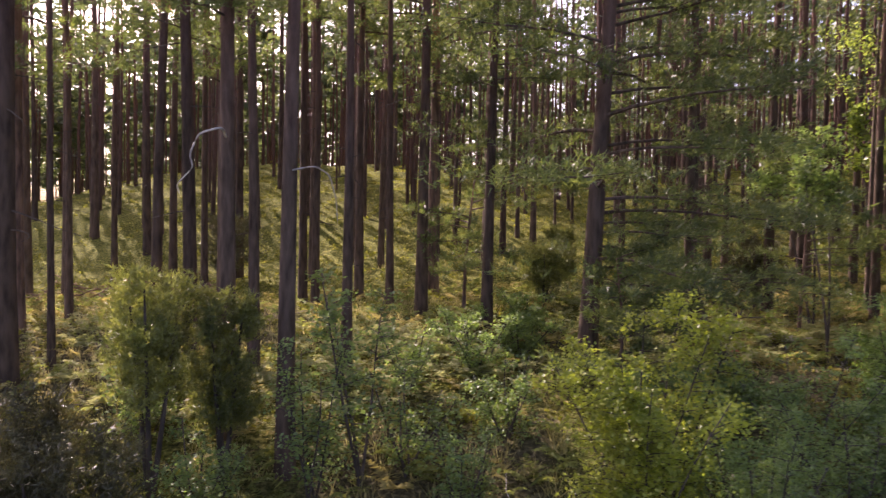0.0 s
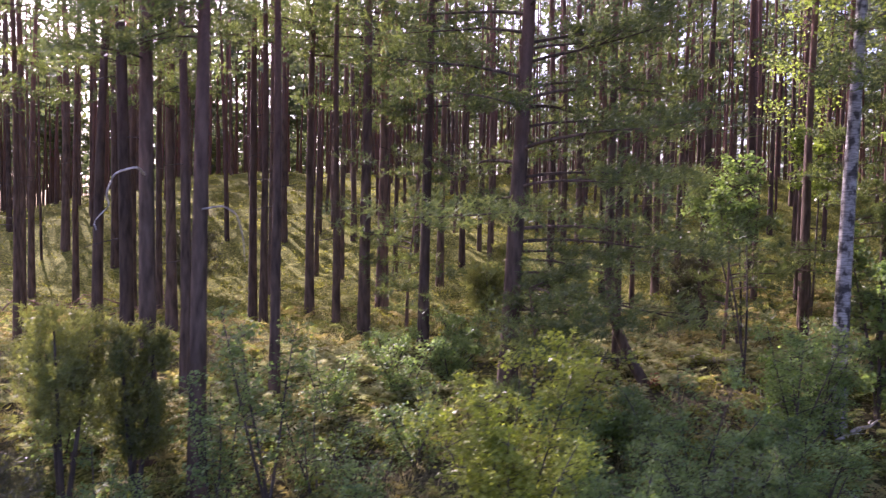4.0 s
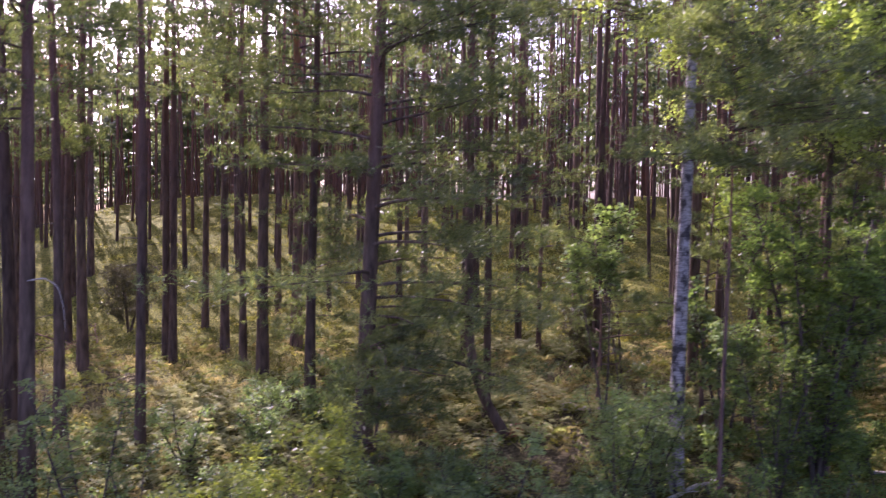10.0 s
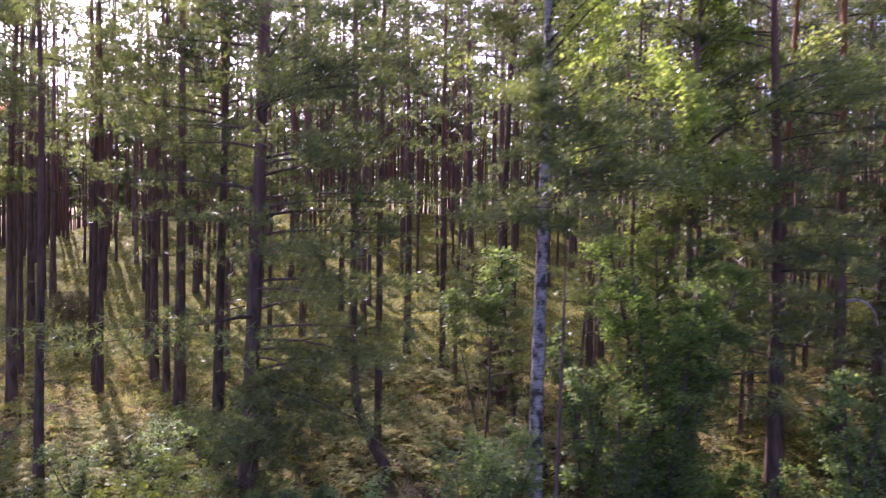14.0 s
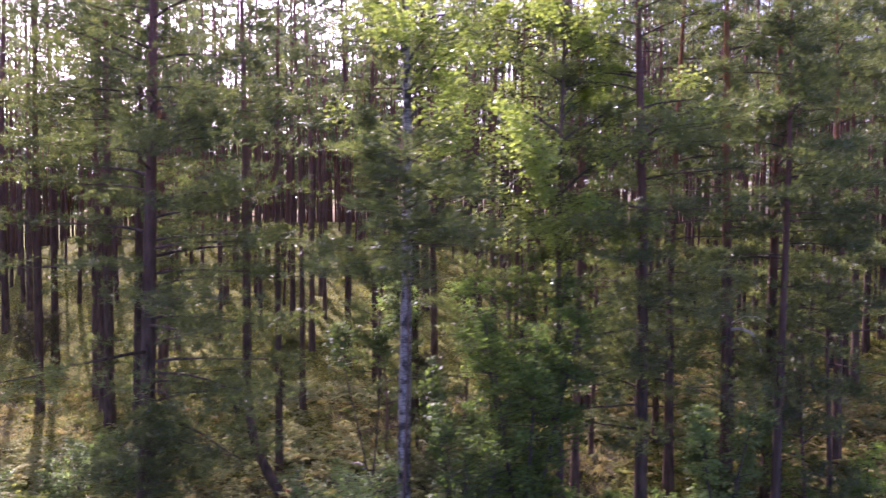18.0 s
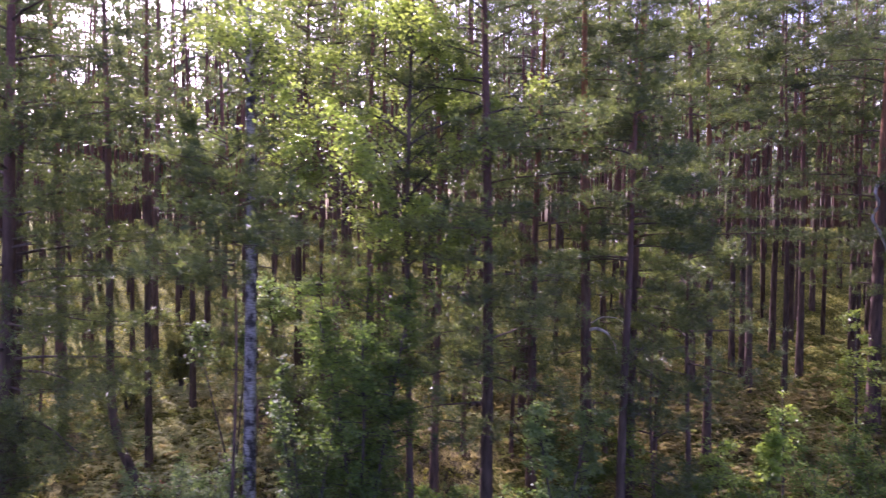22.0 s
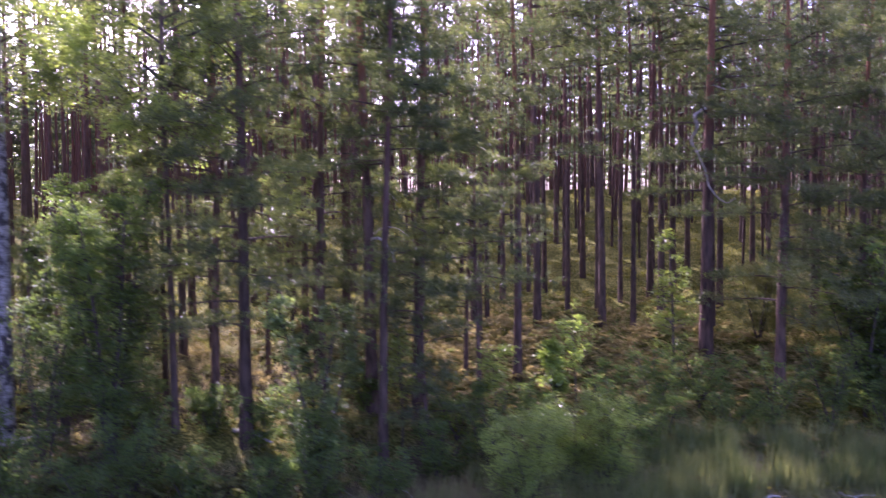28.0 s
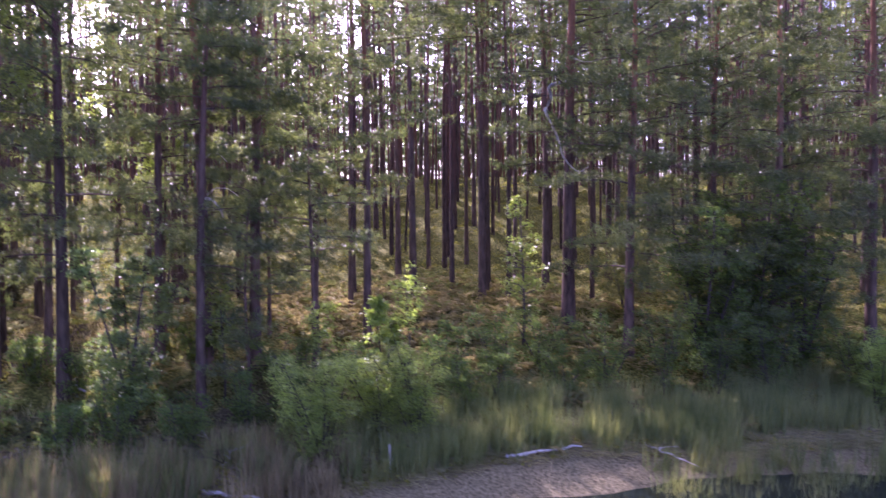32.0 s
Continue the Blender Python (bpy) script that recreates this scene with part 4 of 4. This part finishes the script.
# bare crooked limbs on two of the near trunks
crooked = edge_pine(-3.62, 11.8, 17.0, 0.16, 6.6, 2.6, "pine by the bank with a crooked bare limb", 121, 26, bark=PINE_BARK)
dead_limb(crooked, (0.0, -0.1, 4.85), ((0.08, -0.5, 0.12), (-0.32, -0.1, -0.12), (-0.14, 0, -0.32), (0.06, 0, -0.2), (-0.26, 0, -0.26), (0.05, 0, -0.14)), 0.022, "crooked bleached bare limb")
hooked = edge_pine(-2.45, 10.9, 16.5, 0.15, 7.0, 2.3, "pine by the bank with a hooked bare limb", 122, 24, bark=PINE_BARK)
dead_limb(hooked, (0.1, -0.1, 4.6), ((0.35, -0.1, 0.06), (0.22, 0, -0.12), (0.1, 0, -0.35), (0.03, 0, -0.4)), 0.016, "hooked bleached bare limb")
edge_pine(-6.3, 15.4, 15.0, 0.13, 7.0, 2.4, "pine by the bank with high boughs", 124, 18, bark=PINE_BARK)
rusty = edge_pine(-8.9, 22.9, 15.5, 0.14, 9.6, 2.4, "pine with a few rust-red dry needles", 123, 18, bark=PINE_BARK)
h = Heap()
rng = np.random.default_rng(77)
line = limb_line(rng, np.array((0, 0, 8.8)), -1.9, 1.1, 0.4, 0.1)
needle_tufts(h, rng, line, 1.1, 44, 12, 0.16, 0.03, 0.34)
part("dry_needles", h.mesh("dry_needles", RUST_LEAF), rusty, "rust-red dry needles")


def fallen(x, y, length, radius, az, label, tilt=0.05, twigs=4, name="fallen_branch", up=0.0, wood=None):
    rng = np.random.default_rng(abs(int(x * 19 + y * 7)) + 500)
    n = 9
    s = np.linspace(0, 1, n)
    px, py = x + math.cos(az) * length * (s - 0.5), y + math.sin(az) * length * (s - 0.5)
    pz = np.array([ground_z(a, b) for a, b in zip(px, py)]) + radius * 0.8 + up
    pz = pz.max() * 0.5 + pz * 0.5 + tilt * s
    line = np.stack([px, py, pz], 1) - (x, y, 0)
    log = thing(name, label, "branch", "fallen wood", (x, y, 0))
    h = Heap()
    h.tube(line + rng.normal(size=line.shape) * 0.02, radius * np.linspace(1, 0.45, n), 8)
    part("log", h.mesh("log", wood or GREY_WOOD, True), log)
    for _ in range(twigs):
        hp = Heap()
        k = rng.integers(2, n - 1)
        hp.tube(limb_line(rng, line[k], az + rng.choice([-1, 1]) * rng.uniform(0.4, 1.1), length * rng.uniform(0.15, 0.4), rng.uniform(0, 0.6), 0.2, 5), radius * np.linspace(0.4, 0.12, 5), 5, False)
        part("side_twig", hp.mesh("side_twig", wood or GREY_WOOD, True), log)
    return log


fallen(25.15, 14.95, 1.9, 0.045, 0.38, "bleached driftwood pole lying on the bank", 0.03, 0, up=0.06)
fallen(28.1, 15.55, 1.45, 0.03, -0.8, "thin bleached driftwood stick on the bank", 0.02, 1)
fallen(18.9, 12.0, 1.3, 0.05, -0.1, "bleached driftwood pole at the water's edge", 0.02, 0)
fallen(23.4, 14.5, 0.7, 0.02, 0.5, "short bleached stick on the bank", 0.02, 0)
fallen(14.0, 14.3, 1.3, 0.05, -0.5, "pale fallen branch in the undergrowth", 0.15, 3)
fallen(7.6, 15.9, 0.9, 0.09, -0.1, "short pale log on the forest floor", 0.03, 0)
fallen(9.3, 13.1, 1.6, 0.04, 0.6, "dry fallen branch under the birch", 0.08, 4)
for i in range(12):
    fallen(-12.0 + 0.42 * i, 19.6 + 0.8 * (i % 4), 1.2 + 0.35 * (i % 5), 0.03, 0.4 + 1.3 * i, "dry brown branch of a brush heap in the hollow", 0.25 + 0.2 * (i % 3), 7, wood=BROWN_WOOD)
fallen(-10.9, 17.6, 2.7, 0.05, -0.35, "long rust-brown dead branch leaning on the brush heap", -1.1, 6, up=0.7, wood=BROWN_WOOD)
post = thing("driftwood_post", "short bleached stake upright in the reeds", "stake", "", (21.8, 13.65, ground_z(21.8, 13.65)))
h = Heap()
h.tube(np.array([(0, 0, -0.2), (0.01, 0, 0.2), (-0.01, 0.02, 0.62)]), (0.035, 0.032, 0.024), 7)
part("stake", h.mesh("stake", GREY_WOOD, True), post)


# ---- the ground's cover ----
def cover(name, label, green, count, seed, place, make, wet=0.3):
    rng = np.random.default_rng(seed)
    h = Heap()
    made = 0
    while made < count:
        x, y = place(rng)
        if y < shore(x) - wet or (make is reeds and noise.noise((x * 1.1, y * 1.6, 2.0)) < -0.12):
            continue
        made += 1
        make(h, rng, x, y, ground_z(x, y))
    ob = part(name, h.mesh(name, green))
    return tagged(ob, label, "undergrowth", kind="stuff")


def in_wood(rng):
    y = 12 + 36 * rng.random() ** 1.5
    return rng.uniform(-14 - 0.5 * (y - 12), 38 + 0.5 * (y - 12)), y


def bilberry(h, rng, x, y, z):
    n = 26
    r, tall = rng.uniform(0.2, 0.55), rng.uniform(0.07, 0.26)
    d = rng.normal(size=(n, 3))
    d /= np.linalg.norm(d, axis=1)[:, None]
    d *= rng.uniform(0.6, 1.05, n)[:, None]
    at = np.stack([x + r * d[:, 0], y + r * d[:, 1], z + tall * np.abs(d[:, 2])], 1)
    h.leaves(at, rng.uniform(0.055, 0.115, n), rng, 0.35)


def bracken(h, rng, x, y, z):
    """Arching fronds with side leaflets, turning brown."""
    for _ in range(5):
        az, ln = rng.uniform(0, 6.28), rng.uniform(0.3, 0.75)
        s = np.linspace(0.25, 1, 9)
        mid = np.stack([x + np.cos(az) * ln * s * 0.8, y + np.sin(az) * ln * s * 0.8, z + ln * (1.0 * s - 0.62 * s**2)], 1)
        side = np.array((-np.sin(az), np.cos(az), 0.0))
        for sign in (-1, 1):
            way = np.repeat((side * sign + np.array((np.cos(az), np.sin(az), 0)) * 0.4 + (0, 0, -0.15))[None], 9, 0) + rng.normal(size=(9, 3)) * 0.15
            h.blades(mid, way / np.linalg.norm(way, axis=1)[:, None], ln * 0.36 * (1.1 - s), 0.075 * ln, rng)


def reeds(h, rng, x, y, z):
    n = 8
    base = np.stack([x + rng.normal(size=n) * 0.10, y + rng.normal(size=n) * 0.08, np.full(n, z - 0.03)], 1)
    way = rng.normal(size=(n, 3)) * 0.16 + (0.06, 0, 1)
    h.blades(base, way / np.linalg.norm(way, axis=1)[:, None], rng.uniform(0.3, 1.0, n), 0.03, rng)


def tussock(h, rng, x, y, z):
    n = 16
    base = np.stack([x + rng.normal(size=n) * 0.07, y + rng.normal(size=n) * 0.07, np.full(n, z - 0.03)], 1)
    way = rng.normal(size=(n, 3)) * 0.5 + (0, 0, 1)
    h.blades(base, way / np.linalg.norm(way, axis=1)[:, None], rng.uniform(0.15, 0.42, n), 0.02, rng)


def on_bank(rng):
    x = rng.uniform(13, 48)
    return x, shore(x) + (0.5 if x > 30 else -0.1) + rng.random() * (2.6 if x > 19 else 1.8)


def brown_bank(rng):
    x = rng.uniform(14.5, 21.0)
    return x, shore(x) - 0.5 + rng.random() * (2.4 if x < 20.5 else 1.4)


def by_water(rng):
    x = rng.uniform(20.5, 44)
    return x, shore(x) - 0.25 + rng.random() ** 1.5 * 1.6


def in_water(rng):
    x = rng.uniform(27.5, 42)
    return x, shore(x) - 0.6 + 0.2 * rng.normal() - 2.2 * rng.random()


# Spots of the sun patches, painted by the paler fern colour.
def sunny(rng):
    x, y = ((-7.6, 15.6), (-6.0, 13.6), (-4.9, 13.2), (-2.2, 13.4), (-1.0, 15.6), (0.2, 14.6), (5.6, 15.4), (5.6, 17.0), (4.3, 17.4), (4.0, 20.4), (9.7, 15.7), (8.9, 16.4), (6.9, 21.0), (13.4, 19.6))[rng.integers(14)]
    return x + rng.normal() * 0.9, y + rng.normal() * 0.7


def litter(h, rng, x, y, z):
    """Broken dry stalks lying flat."""
    n = 9
    base = np.stack([x + rng.normal(size=n) * 0.2, y + rng.normal(size=n) * 0.12, np.full(n, z + 0.02) + rng.random(n) * 0.04], 1)
    way = rng.normal(size=(n, 3)) * (1.0, 0.5, 0.09)
    h.blades(base, way / np.linalg.norm(way, axis=1)[:, None], rng.uniform(0.15, 0.6, n), 0.018, rng)


def near_bank(rng):
    x = rng.uniform(-12, 40)
    return x, shore(x) + 4.5 + 11.0 * rng.random()


def in_glade(rng):
    if rng.random() < 0.5:
        return rng.uniform(-13, 8), rng.uniform(11, 20)
    # This cluster's pale colour stands in for a sunlit patch of ground.
    if rng.random() < 0.4:
        return 11.0 + rng.normal() * 1.8, 17.5 + rng.normal() * 1.8
    return rng.uniform(-12, 30), rng.uniform(12, 26)


def slope(rng):
    return rng.uniform(-12, 40), rng.uniform(20, 46)


def rusty_slope(rng):
    return 21.5 + rng.normal() * 4.5, 21.5 + rng.normal() * 2.4


cover("bilberry_undergrowth", "low yellow-green bilberry and moss tufts", BERRY_LEAF, 4600, 21, in_wood, bilberry)
cover("bracken_undergrowth", "bracken turning brown and straw yellow", BRACKEN_LEAF, 620, 22, near_bank, bracken)
cover("fern_undergrowth", "green ferns between the trunks", FERN_LEAF, 700, 25, near_bank, bracken)
cover("pale_grass", "pale dry grass in the lit hollow and between the shrubs, partly painting sunlit ground", GRASS_LEAF, 1500, 26, in_glade, tussock)
cover("bracken_slope", "golden brown bracken on the sunlit slope", GOLD_FERN, 820, 23, rusty_slope, bracken)
cover("reed_bed", "straw and green reeds along the water", REED_LEAF, 4200, 24, on_bank, reeds)
cover("sedge_bed", "dry mauve-brown sedge standing along the water", SEDGE_LEAF, 800, 27, brown_bank, reeds, 0.6)
cover("reed_litter", "broken straw-coloured stalks washed up on the shore", GRASS_LEAF, 1500, 28, by_water, litter)
cover("water_reeds", "sparse green reeds standing in the dark water", REED_LEAF, 420, 29, in_water, reeds, 3.0)
cover("pale_ferns", "ferns between the shrubs, coloured pale to stand for sunlight", SUNLIT_FERN, 620, 30, sunny, bracken)
cover("moss_tufts", "yellow-green moss and bilberry on the slope", BERRY_LEAF, 2600, 31, slope, bilberry)


def front_bank(rng):
    x = rng.uniform(-9, 17)
    return x, shore(x) + 1.2 + 4.2 * rng.random()


cover("bank_ferns", "fresh green ferns and herbs on the front bank", FERN_LEAF, 420, 32, front_bank, bracken)
cover("bank_grass", "tufts of half-dry grass on the front bank", GRASS_LEAF, 520, 33, front_bank, tussock)
